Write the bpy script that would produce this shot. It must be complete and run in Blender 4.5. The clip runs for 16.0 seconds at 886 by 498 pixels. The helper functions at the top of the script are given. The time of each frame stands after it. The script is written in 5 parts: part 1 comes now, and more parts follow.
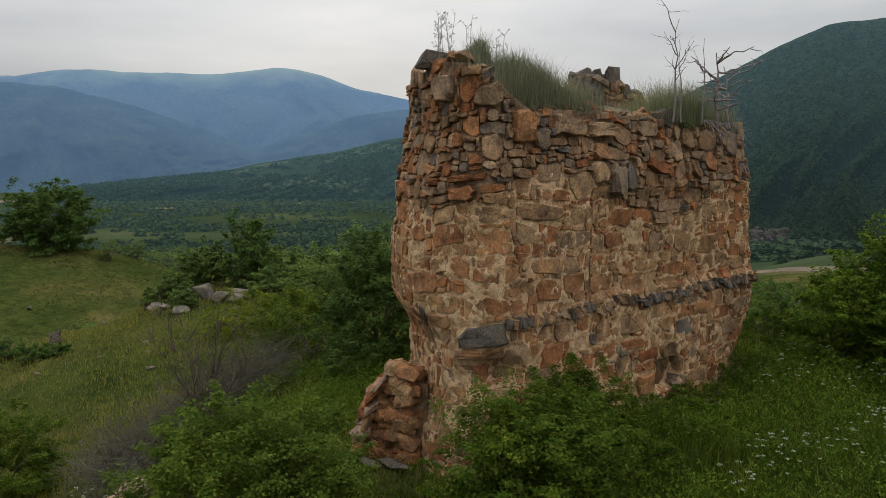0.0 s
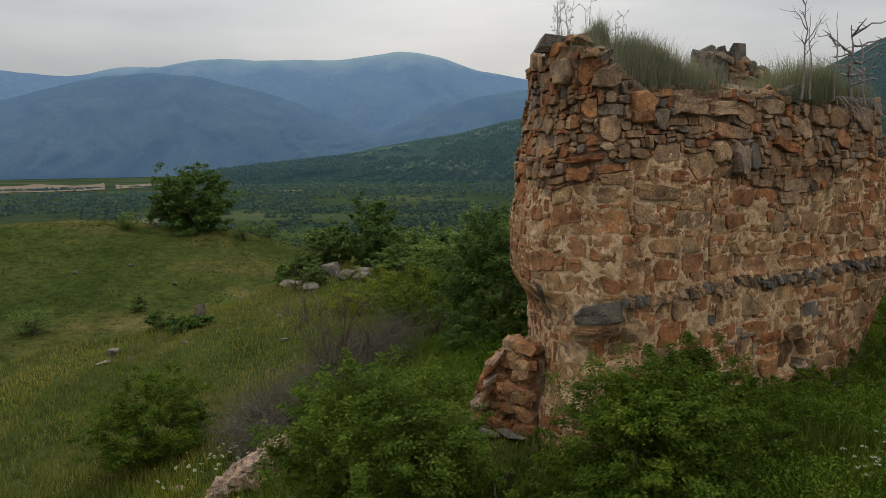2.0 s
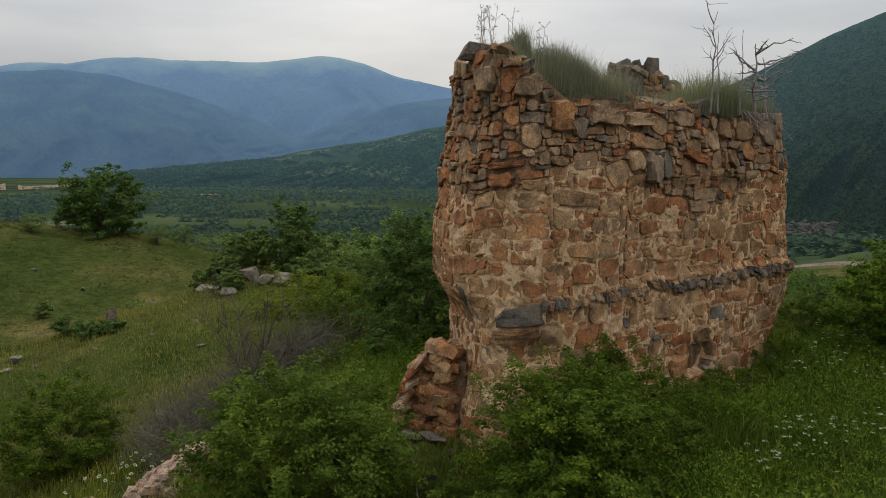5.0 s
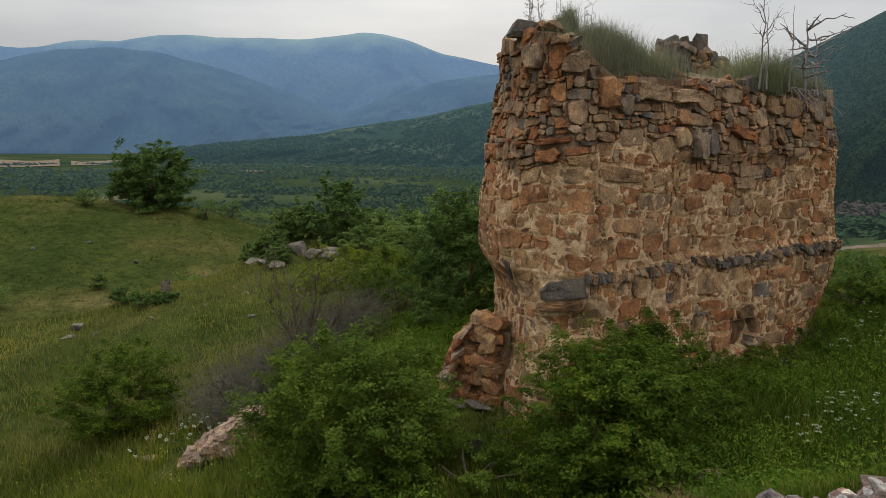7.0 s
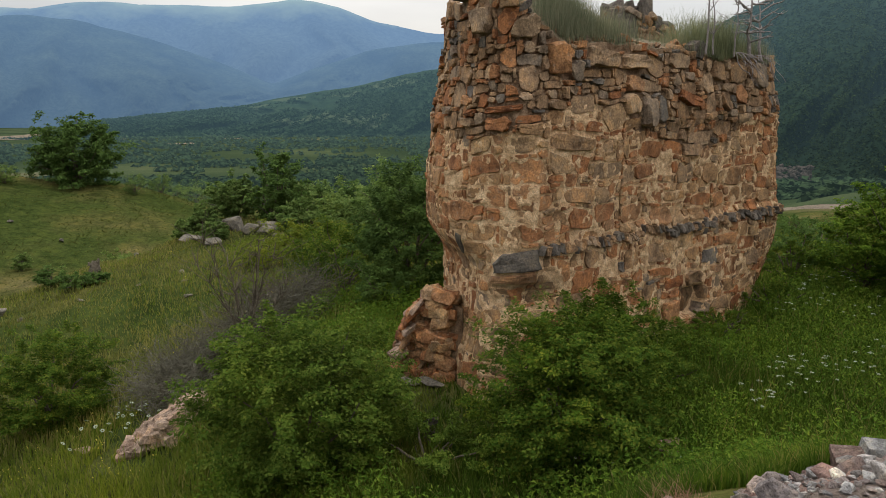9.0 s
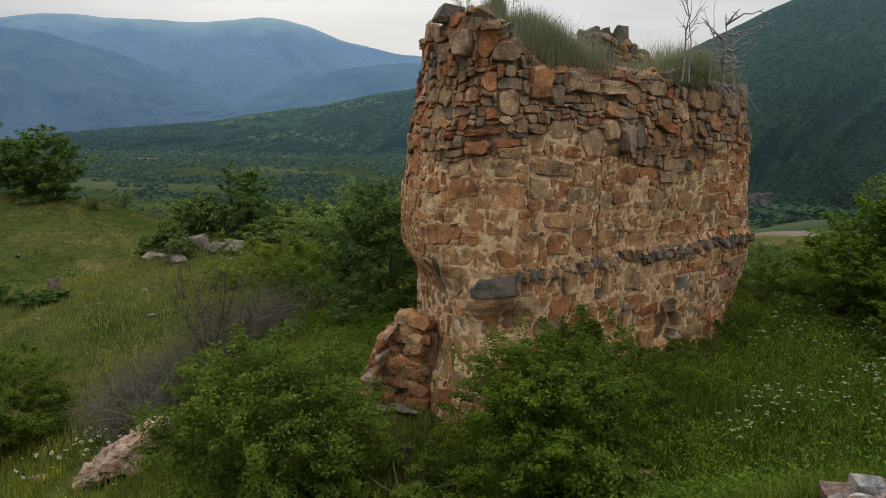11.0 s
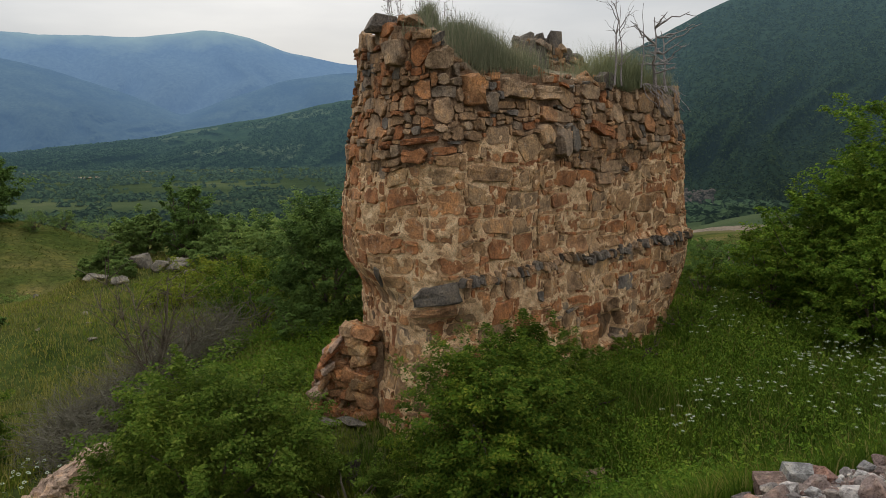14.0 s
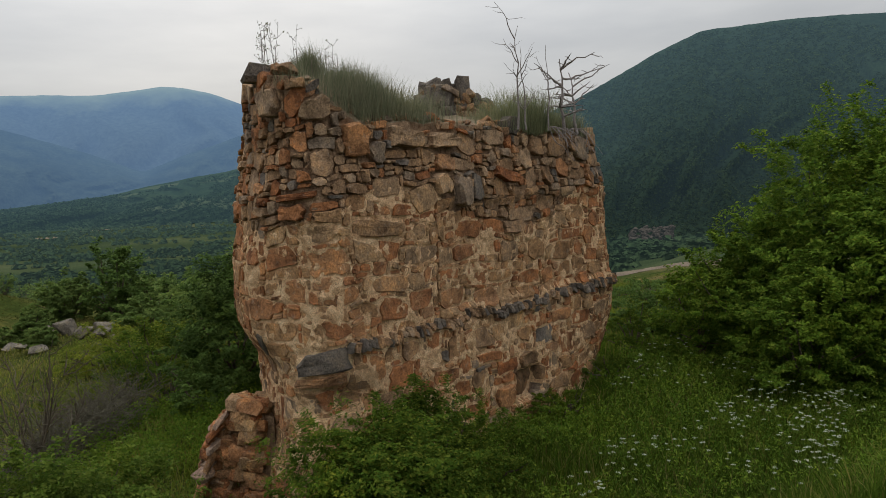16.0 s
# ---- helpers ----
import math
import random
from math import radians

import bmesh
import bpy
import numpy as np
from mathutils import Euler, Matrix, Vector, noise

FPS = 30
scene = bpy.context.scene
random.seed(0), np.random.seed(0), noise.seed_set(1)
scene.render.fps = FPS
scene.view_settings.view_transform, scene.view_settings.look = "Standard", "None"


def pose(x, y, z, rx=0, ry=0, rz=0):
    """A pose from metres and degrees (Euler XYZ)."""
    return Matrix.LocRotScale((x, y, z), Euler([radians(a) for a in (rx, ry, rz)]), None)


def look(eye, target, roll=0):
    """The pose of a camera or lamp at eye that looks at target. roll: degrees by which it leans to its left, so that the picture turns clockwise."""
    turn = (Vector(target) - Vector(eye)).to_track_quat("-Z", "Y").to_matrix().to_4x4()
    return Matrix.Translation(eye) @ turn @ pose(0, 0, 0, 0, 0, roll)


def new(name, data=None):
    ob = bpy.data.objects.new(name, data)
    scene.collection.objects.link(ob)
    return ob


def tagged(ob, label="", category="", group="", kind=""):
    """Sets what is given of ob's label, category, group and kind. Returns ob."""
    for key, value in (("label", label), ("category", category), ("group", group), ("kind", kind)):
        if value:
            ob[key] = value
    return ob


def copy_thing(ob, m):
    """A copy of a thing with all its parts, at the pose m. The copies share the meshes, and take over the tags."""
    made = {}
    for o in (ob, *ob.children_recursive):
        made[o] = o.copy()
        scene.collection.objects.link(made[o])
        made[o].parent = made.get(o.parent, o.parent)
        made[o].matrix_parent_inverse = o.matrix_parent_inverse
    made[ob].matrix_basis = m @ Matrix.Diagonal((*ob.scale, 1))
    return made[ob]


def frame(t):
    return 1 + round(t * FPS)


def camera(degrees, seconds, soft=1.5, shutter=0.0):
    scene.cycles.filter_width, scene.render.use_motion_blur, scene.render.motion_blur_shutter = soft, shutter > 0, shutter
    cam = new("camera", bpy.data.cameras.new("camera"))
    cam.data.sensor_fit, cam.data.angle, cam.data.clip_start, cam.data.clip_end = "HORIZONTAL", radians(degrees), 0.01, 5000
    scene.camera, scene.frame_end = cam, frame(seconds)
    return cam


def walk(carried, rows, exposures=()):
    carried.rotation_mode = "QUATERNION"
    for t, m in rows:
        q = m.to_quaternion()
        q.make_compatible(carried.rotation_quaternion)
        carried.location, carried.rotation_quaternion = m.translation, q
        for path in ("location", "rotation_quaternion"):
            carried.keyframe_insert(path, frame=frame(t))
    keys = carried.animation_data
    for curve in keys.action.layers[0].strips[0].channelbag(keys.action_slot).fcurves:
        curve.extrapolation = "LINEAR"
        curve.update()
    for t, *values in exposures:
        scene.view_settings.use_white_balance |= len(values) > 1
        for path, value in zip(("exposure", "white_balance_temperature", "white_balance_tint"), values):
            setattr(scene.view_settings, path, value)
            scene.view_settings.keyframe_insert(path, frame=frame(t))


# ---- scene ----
cam = camera(60.5, 16.0, soft=0.7)
PATH = [
    (0, (-0.05, -0.225, 3.601), (-0.036, 1.766, 3.413), -0.1),
    (0.5, (-0.009, -0.362, 3.589), (-0.18, 1.622, 3.41), -0.4),
    (1, (-0.012, -0.472, 3.58), (-0.328, 1.493, 3.383), -1.2),
    (1.5, (-0.02, -0.516, 3.583), (-0.353, 1.443, 3.36), -1.1),
    (2, (-0.024, -0.608, 3.608), (-0.321, 1.356, 3.374), -0.7),
    (2.5, (-0.03, -0.619, 3.603), (-0.262, 1.354, 3.373), -0.3),
    (3, (-0.035, -0.607, 3.58), (-0.216, 1.372, 3.355), -0.3),
    (3.5, (-0.057, -0.629, 3.589), (-0.192, 1.354, 3.366), -0.1),
    (4, (-0.063, -0.634, 3.581), (-0.177, 1.351, 3.365), -0.0),
    (6.3, (-0.036, -0.883, 3.566), (-0.11, 1.103, 3.344), 0.8),
    (6.5, (-0.056, -0.925, 3.562), (-0.16, 1.059, 3.327), 0.7),
    (7, (-0.096, -0.97, 3.553), (-0.295, 1.001, 3.277), 0.6),
    (7.5, (-0.177, -0.962, 3.535), (-0.357, 1.003, 3.209), 0.9),
    (8, (-0.246, -0.923, 3.528), (-0.373, 1.04, 3.17), 1.0),
    (8.5, (-0.262, -0.757, 3.542), (-0.353, 1.21, 3.187), 0.8),
    (9, (-0.273, -0.632, 3.548), (-0.308, 1.336, 3.195), 0.0),
    (9.2, (-0.285, -0.593, 3.541), (-0.277, 1.376, 3.192), -0.1),
    (11.5, (-0.448, -0.434, 3.582), (-0.393, 1.544, 3.287), 1.3),
    (12, (-0.47, -0.415, 3.599), (-0.474, 1.563, 3.303), 0.9),
    (12.5, (-0.457, -0.447, 3.582), (-0.473, 1.532, 3.29), 0.6),
    (13, (-0.459, -0.459, 3.582), (-0.462, 1.519, 3.287), 0.5),
    (13.5, (-0.447, -0.434, 3.602), (-0.387, 1.543, 3.302), 0.7),
    (14, (-0.262, -0.447, 3.578), (-0.084, 1.526, 3.299), -0.6),
    (14.5, (-0.059, -0.345, 3.594), (0.168, 1.627, 3.342), -2.3),
    (15, (0.135, -0.141, 3.577), (0.425, 1.829, 3.393), -1.7),
    (15.5, (0.385, 0.041, 3.598), (0.675, 2.013, 3.438), -2.4),
    (16, (0.734, 0.136, 3.62), (1.004, 2.111, 3.458), -2.7),
]
EXPOSURES = [(0, -0.07), (0.5, -0.24), (1.0, -0.2), (1.5, -0.14), (2.5, -0.1), (4.2, -0.08), (6.5, 0.0), (7, 0.03), (7.5, 0.22), (8, 0.36), (9, 0.32), (11.5, 0.14), (13.5, 0.15), (14, 0.1), (14.5, 0.0), (15, -0.1), (16, -0.12)]
walk(cam, [(t, look(eye, target, roll)) for t, eye, target, roll in PATH], EXPOSURES)

# ---------------------------------------------------------------- light
SUN_AZ, SUN_EL = -5.0, 24.0          # degrees right of +y, above the horizon; hidden by cloud
sun_dir = Vector((math.sin(radians(SUN_AZ)) * math.cos(radians(SUN_EL)),
                  math.cos(radians(SUN_AZ)) * math.cos(radians(SUN_EL)), math.sin(radians(SUN_EL))))


def make_world():
    w = bpy.data.worlds.new("overcast_sky")
    scene.world = w
    w.use_nodes = True
    nt = w.node_tree
    nt.nodes.clear()
    N, L = nt.nodes.new, nt.links.new
    out, bg = N("ShaderNodeOutputWorld"), N("ShaderNodeBackground")
    sky = N("ShaderNodeTexSky")
    sky.sky_type, sky.sun_disc = "NISHITA", False
    sky.sun_elevation, sky.sun_rotation = radians(SUN_EL), radians(SUN_AZ)
    co, mp = N("ShaderNodeTexCoord"), N("ShaderNodeMapping")
    mp.inputs["Scale"].default_value = (1.6, 1.6, 7.0)
    nz = N("ShaderNodeTexNoise")
    nz.inputs["Scale"].default_value, nz.inputs["Detail"].default_value = 2.2, 6
    nz.inputs["Roughness"].default_value = 0.5
    ramp = N("ShaderNodeValToRGB")
    ramp.color_ramp.elements[0].position, ramp.color_ramp.elements[0].color = 0.3, (0.50, 0.515, 0.535, 1)
    ramp.color_ramp.elements[1].position, ramp.color_ramp.elements[1].color = 0.7, (0.66, 0.665, 0.665, 1)
    dot = N("ShaderNodeVectorMath")
    dot.operation = "DOT_PRODUCT"
    dot.inputs[1].default_value = sun_dir
    glow = N("ShaderNodeMapRange")
    glow.inputs["From Min"].default_value, glow.inputs["From Max"].default_value = 0.80, 1.0
    glow.inputs["To Min"].default_value, glow.inputs["To Max"].default_value = 1.0, 1.25
    # an overcast dome is brightest overhead
    sep, dome, both = N("ShaderNodeSeparateXYZ"), N("ShaderNodeMapRange"), N("ShaderNodeMath")
    dome.inputs["To Min"].default_value, dome.inputs["To Max"].default_value = 0.57, 3.15
    both.operation = "MULTIPLY"
    L(co.outputs["Generated"], sep.inputs[0])
    L(sep.outputs["Z"], dome.inputs["Value"])
    L(dome.outputs["Result"], both.inputs[0])
    L(glow.outputs["Result"], both.inputs[1])
    mul, mix, dim = N("ShaderNodeMix"), N("ShaderNodeMix"), N("ShaderNodeMix")
    mul.data_type = mix.data_type = dim.data_type = "RGBA"
    mul.blend_type = dim.blend_type = "MULTIPLY"
    mul.inputs["Factor"].default_value = dim.inputs["Factor"].default_value = 1.0
    dim.inputs["B"].default_value = (0.10, 0.10, 0.10, 1)
    mix.inputs["Factor"].default_value = 0.93
    L(co.outputs["Generated"], mp.inputs["Vector"])
    L(mp.outputs["Vector"], nz.inputs["Vector"])
    L(nz.outputs["Fac"], ramp.inputs["Fac"])
    L(co.outputs["Generated"], dot.inputs[0])
    L(dot.outputs["Value"], glow.inputs["Value"])
    L(ramp.outputs["Color"], mul.inputs["A"])
    L(both.outputs[0], mul.inputs["B"])
    L(sky.outputs["Color"], dim.inputs["A"])
    L(dim.outputs["Result"], mix.inputs["A"])
    L(mul.outputs["Result"], mix.inputs["B"])
    L(mix.outputs["Result"], bg.inputs["Color"])
    L(bg.outputs["Background"], out.inputs["Surface"])
    bg.inputs["Strength"].default_value = 0.95


make_world()
sun = new("sun", bpy.data.lights.new("sun", "SUN"))
sun.data.energy, sun.data.angle, sun.data.color = 1.0, radians(40), (1.0, 0.95, 0.88)
sun.matrix_world = look(sun_dir * 50, (0, 0, 0))


# ---------------------------------------------------------------- materials
def mat_base(name, rough=0.85, gloss=0.2):
    m = bpy.data.materials.new(name)
    m.use_nodes = True
    b = m.node_tree.nodes["Principled BSDF"]
    b.inputs["Roughness"].default_value = rough
    b.inputs["Specular IOR Level"].default_value = gloss
    return m, m.node_tree.nodes.new, m.node_tree.links.new, b


def ramp_of(N, cols, lo=0.25, hi=0.75, constant=False):
    r = N("ShaderNodeValToRGB")
    e = r.color_ramp.elements
    while len(e) < len(cols):
        e.new(0.5)
    for i, c in enumerate(cols):
        e[i].position = lo + (hi - lo) * i / max(1, len(cols) - 1)
        e[i].color = (*c, 1)
    if constant:
        r.color_ramp.interpolation = "CONSTANT"
    return r


def noise_of(N, L, scale, detail=5, rough=0.6, vec=None):
    n = N("ShaderNodeTexNoise")
    n.inputs["Scale"].default_value, n.inputs["Detail"].default_value = scale, detail
    n.inputs["Roughness"].default_value = rough
    if vec:
        L(vec, n.inputs["Vector"])
    return n


def mixed(N, L, kind, fac, a, b):
    m = N("ShaderNodeMix")
    m.data_type, m.blend_type = "RGBA", kind
    for key, v in (("Factor", fac), ("A", a), ("B", b)):
        if hasattr(v, "links"):
            L(v, m.inputs[key])
        else:
            m.inputs[key].default_value = v if key == "Factor" else (*v, 1)
    return m.outputs["Result"]


def bump(N, L, b, height, strength, dist):
    k = N("ShaderNodeBump")
    k.inputs["Strength"].default_value, k.inputs["Distance"].default_value = strength, dist
    L(height, k.inputs["Height"])
    L(k.outputs["Normal"], b.inputs["Normal"])


def stone_mat(name, cols, island=False, lichen=0.35, bump_d=0.012, smear=0.0):
    """Weathered stone: a colour for each stone, stains and fine grain, pale and rust lichen."""
    m, N, L, b = mat_base(name, 0.9, 0.12)
    geo = N("ShaderNodeNewGeometry")
    pos = geo.outputs["Position"]
    rnd = geo.outputs["Random Per Island"] if island else N("ShaderNodeObjectInfo").outputs["Random"]
    base = ramp_of(N, cols, 0.0, 1.0)
    L(rnd, base.inputs["Fac"])
    big, fine = noise_of(N, L, 5.0, 6, 0.65, pos), noise_of(N, L, 38.0, 6, 0.7, pos)
    stain = ramp_of(N, [(0.30, 0.28, 0.27), (0.95, 0.95, 0.95), (1.6, 1.45, 1.2)], 0.33, 0.68)
    L(big.outputs["Fac"], stain.inputs["Fac"])
    grain = ramp_of(N, [(0.35, 0.33, 0.31), (1.0, 1.0, 1.0), (1.7, 1.65, 1.55)], 0.30, 0.72)
    L(fine.outputs["Fac"], grain.inputs["Fac"])
    c = mixed(N, L, "MULTIPLY", 0.85, base.outputs["Color"], stain.outputs["Color"])
    c = mixed(N, L, "MULTIPLY", 0.8, c, grain.outputs["Color"])
    lich = noise_of(N, L, 14.0, 4, 0.75, pos)
    lr = ramp_of(N, [(0, 0, 0), (lichen, lichen, lichen)], 0.57, 0.66)
    L(lich.outputs["Fac"], lr.inputs["Fac"])
    c = mixed(N, L, "MIX", lr.outputs["Color"], c, (0.36, 0.31, 0.25))
    if smear:
        # old lime left in patches on the stone
        sm = noise_of(N, L, 6.5, 7, 0.72, pos)
        sr = ramp_of(N, [(0, 0, 0), (smear, smear, smear)], 0.53, 0.62)
        L(sm.outputs["Fac"], sr.inputs["Fac"])
        lime = ramp_of(N, [(0.40, 0.225, 0.115), (0.66, 0.44, 0.25)], 0.35, 0.65)
        L(fine.outputs["Fac"], lime.inputs["Fac"])
        c = mixed(N, L, "MIX", sr.outputs["Color"], c, lime.outputs["Color"])
    pits = noise_of(N, L, 90.0, 3, 0.8, pos)
    pr = ramp_of(N, [(0.25, 0.22, 0.2), (1, 1, 1)], 0.36, 0.46)
    L(pits.outputs["Fac"], pr.inputs["Fac"])
    c = mixed(N, L, "MULTIPLY", 0.75, c, pr.outputs["Color"])
    L(c, b.inputs["Base Color"])
    h = N("ShaderNodeMath")
    h.operation = "ADD"
    L(big.outputs["Fac"], h.inputs[0])
    L(fine.outputs["Fac"], h.inputs[1])
    bump(N, L, b, h.outputs[0], 1.0, bump_d * 2)
    return m


def soil_mat(name, dark, mid, pale, scale=6.0, bump_d=0.02):
    m, N, L, b = mat_base(name, 0.95, 0.1)
    pos = N("ShaderNodeNewGeometry").outputs["Position"]
    a, f = noise_of(N, L, scale, 7, 0.7, pos), noise_of(N, L, scale * 7, 5, 0.7, pos)
    r = ramp_of(N, [dark, mid, pale], 0.3, 0.7)
    L(a.outputs["Fac"], r.inputs["Fac"])
    g = ramp_of(N, [(0.3, 0.28, 0.26), (1.0, 1.0, 1.0), (1.45, 1.45, 1.45)], 0.32, 0.68)
    L(f.outputs["Fac"], g.inputs["Fac"])
    L(mixed(N, L, "MULTIPLY", 0.8, r.outputs["Color"], g.outputs["Color"]), b.inputs["Base Color"])
    h = N("ShaderNodeMath")
    h.operation = "ADD"
    L(a.outputs["Fac"], h.inputs[0])
    L(f.outputs["Fac"], h.inputs[1])
    bump(N, L, b, h.outputs[0], 1.0, bump_d)
    return m


def leaf_mat(name, cols, patch=0.5, through_light=0.3, wide=0.6):
    """Foliage: each leaf its own shade, patches over the plant, some light through the blade."""
    m, N, L, b = mat_base(name, 0.65, 0.025)
    geo = N("ShaderNodeNewGeometry")
    r = ramp_of(N, cols, 0.0, 1.0)
    L(geo.outputs["Random Per Island"], r.inputs["Fac"])
    n = noise_of(N, L, wide, 4, 0.6, geo.outputs["Position"])
    p = ramp_of(N, [(0.55, 0.6, 0.55), (1, 1, 1), (1.45, 1.3, 0.95)], 0.32, 0.68)
    L(n.outputs["Fac"], p.inputs["Fac"])
    c = mixed(N, L, "MULTIPLY", patch, r.outputs["Color"], p.outputs["Color"])
    L(c, b.inputs["Base Color"])
    t, mx = N("ShaderNodeBsdfTranslucent"), N("ShaderNodeMixShader")
    L(c, t.inputs["Color"])
    mx.inputs["Fac"].default_value = through_light
    out = m.node_tree.nodes["Material Output"]
    L(b.outputs["BSDF"], mx.inputs[1])
    L(t.outputs["BSDF"], mx.inputs[2])
    L(mx.outputs["Shader"], out.inputs["Surface"])
    return m


def distance_mat(name, cols, haze_glow, scale, tops=None, fields=None, span=None):
    """Far slopes: woods of mottled green, meadows towards the tops, with haze put in as emission."""
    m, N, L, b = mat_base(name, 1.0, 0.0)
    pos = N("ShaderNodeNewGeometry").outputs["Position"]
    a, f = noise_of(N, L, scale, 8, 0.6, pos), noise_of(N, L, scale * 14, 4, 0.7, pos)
    r = ramp_of(N, cols, 0.35, 0.65)
    L(a.outputs["Fac"], r.inputs["Fac"])
    g = ramp_of(N, [(0.5, 0.5, 0.5), (1.45, 1.45, 1.4)], 0.36, 0.64)
    L(f.outputs["Fac"], g.inputs["Fac"])
    c = mixed(N, L, "MULTIPLY", 0.8, r.outputs["Color"], g.outputs["Color"])
    sep = N("ShaderNodeSeparateXYZ")
    L(pos, sep.inputs[0])
    if tops:
        lo, hi, col = tops
        w = N("ShaderNodeMath")
        w.operation = "MULTIPLY_ADD"
        L(a.outputs["Fac"], w.inputs[0])
        w.inputs[1].default_value = (hi - lo) * 2.5
        L(sep.outputs["Z"], w.inputs[2])
        k = N("ShaderNodeMapRange")
        k.inputs["From Min"].default_value = lo + (hi - lo) * 1.25
        k.inputs["From Max"].default_value = hi + (hi - lo) * 1.25
        L(w.outputs[0], k.inputs["Value"])
        c = mixed(N, L, "MIX", k.outputs["Result"], c, col)
    if fields:
        vor = N("ShaderNodeTexVoronoi")
        vor.inputs["Scale"].default_value = fields[0]
        L(pos, vor.inputs["Vector"])
        sr = N("ShaderNodeSeparateColor")
        L(vor.outputs["Color"], sr.inputs["Color"])
        fr = ramp_of(N, [(0, 0, 0), (1, 1, 1)], fields[1], fields[1] + 0.05)
        L(sr.outputs["Red"], fr.inputs["Fac"])
        c = mixed(N, L, "MIX", fr.outputs["Color"], c, fields[2])
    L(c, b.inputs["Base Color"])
    # the slopes are no light source: this emission stands in for haze
    b.inputs["Emission Color"].default_value = (*haze_glow, 1)
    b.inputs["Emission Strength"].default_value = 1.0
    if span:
        # emission rises with distance, imitating thicker haze before further slopes
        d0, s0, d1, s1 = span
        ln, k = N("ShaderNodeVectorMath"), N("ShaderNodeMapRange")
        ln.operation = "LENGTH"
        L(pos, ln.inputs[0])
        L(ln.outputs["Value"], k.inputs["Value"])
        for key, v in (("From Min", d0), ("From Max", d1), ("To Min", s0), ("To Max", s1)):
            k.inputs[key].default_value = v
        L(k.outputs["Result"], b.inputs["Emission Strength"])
    return m


RED = [(0.27, 0.108, 0.048), (0.40, 0.176, 0.078), (0.33, 0.150, 0.070), (0.45, 0.228, 0.108), (0.35, 0.195, 0.106)]
BROWN = [(0.29, 0.160, 0.079), (0.42, 0.247, 0.125), (0.35, 0.203, 0.105), (0.49, 0.31, 0.163), (0.30, 0.20, 0.124)]
WORN = [(0.24, 0.145, 0.08), (0.37, 0.23, 0.13), (0.30, 0.19, 0.112), (0.44, 0.295, 0.18), (0.25, 0.19, 0.14)]
DARK = [(0.115, 0.098, 0.083), (0.175, 0.149, 0.126), (0.145, 0.124, 0.105), (0.225, 0.19, 0.16)]
M_RED, M_RED_J = stone_mat("red_tuff_stone", RED), stone_mat("red_tuff_masonry", RED, True)
M_BROWN, M_BROWN_J = stone_mat("brown_tuff_stone", WORN), stone_mat("brown_tuff_masonry", WORN, True)
M_RED_L, M_RED_LJ = stone_mat("limed_red_tuff_stone", RED, smear=0.38), stone_mat("limed_red_tuff_masonry", RED, True, smear=0.38)
M_BROWN_L, M_BROWN_LJ = stone_mat("limed_brown_tuff_stone", BROWN, smear=0.38), stone_mat("limed_brown_tuff_masonry", BROWN, True, smear=0.38)
M_DARK, M_DARK_J = stone_mat("dark_basalt_stone", DARK, False, 0.2), stone_mat("dark_basalt_masonry", DARK, True, 0.2)
M_MORTAR = soil_mat("lime_mortar", (0.36, 0.19, 0.092), (0.70, 0.465, 0.265), (0.90, 0.69, 0.44), 11.0, 0.03)
M_FILL = soil_mat("earth_wall_fill", (0.10, 0.062, 0.038), (0.22, 0.142, 0.088), (0.36, 0.245, 0.155), 8.0)
M_SOIL = soil_mat("dry_top_soil", (0.10, 0.08, 0.05), (0.20, 0.155, 0.10), (0.30, 0.24, 0.16), 5.0)
M_ROCK = stone_mat("pale_outcrop_rock", [(0.13, 0.117, 0.094), (0.21, 0.188, 0.152), (0.165, 0.145, 0.116)], False, 0.4)
M_PINK = stone_mat("pink_broken_rock", [(0.36, 0.25, 0.18), (0.44, 0.32, 0.24), (0.33, 0.22, 0.16)], False, 0.3)
M_RUB = stone_mat("mixed_rubble_stone", [(0.20, 0.13, 0.11), (0.30, 0.27, 0.25), (0.26, 0.15, 0.12), (0.66, 0.63, 0.59), (0.22, 0.21, 0.21), (0.33, 0.21, 0.17)], False, 0.4)
M_RUB_J = stone_mat("mixed_rubble_gravel", [(0.20, 0.13, 0.11), (0.30, 0.27, 0.25), (0.26, 0.15, 0.12), (0.62, 0.59, 0.55), (0.22, 0.21, 0.21), (0.33, 0.21, 0.17)], True, 0.4)
M_PALE = stone_mat("pale_grey_stone", [(0.24, 0.235, 0.225), (0.32, 0.31, 0.295)], False, 0.5)
M_BLOCK = stone_mat("reddish_grey_stone", [(0.19, 0.125, 0.10), (0.24, 0.165, 0.135)], False, 0.4)
M_BARK = soil_mat("grey_bark", (0.064, 0.05, 0.036), (0.117, 0.096, 0.07), (0.19, 0.162, 0.12), 20.0, 0.004)
M_TWIG = soil_mat("dead_grey_twig", (0.16, 0.135, 0.12), (0.23, 0.20, 0.185), (0.32, 0.285, 0.26), 12.0, 0.003)
M_BRUSH = soil_mat("weathered_brushwood", (0.088, 0.08, 0.058), (0.134, 0.122, 0.09), (0.20, 0.184, 0.138), 12.0, 0.003)
M_LEAF = leaf_mat("bush_leaf", [(0.055, 0.097, 0.014), (0.086, 0.141, 0.019), (0.122, 0.174, 0.027), (0.17, 0.212, 0.037)], 0.5, 0.35, 1.4)
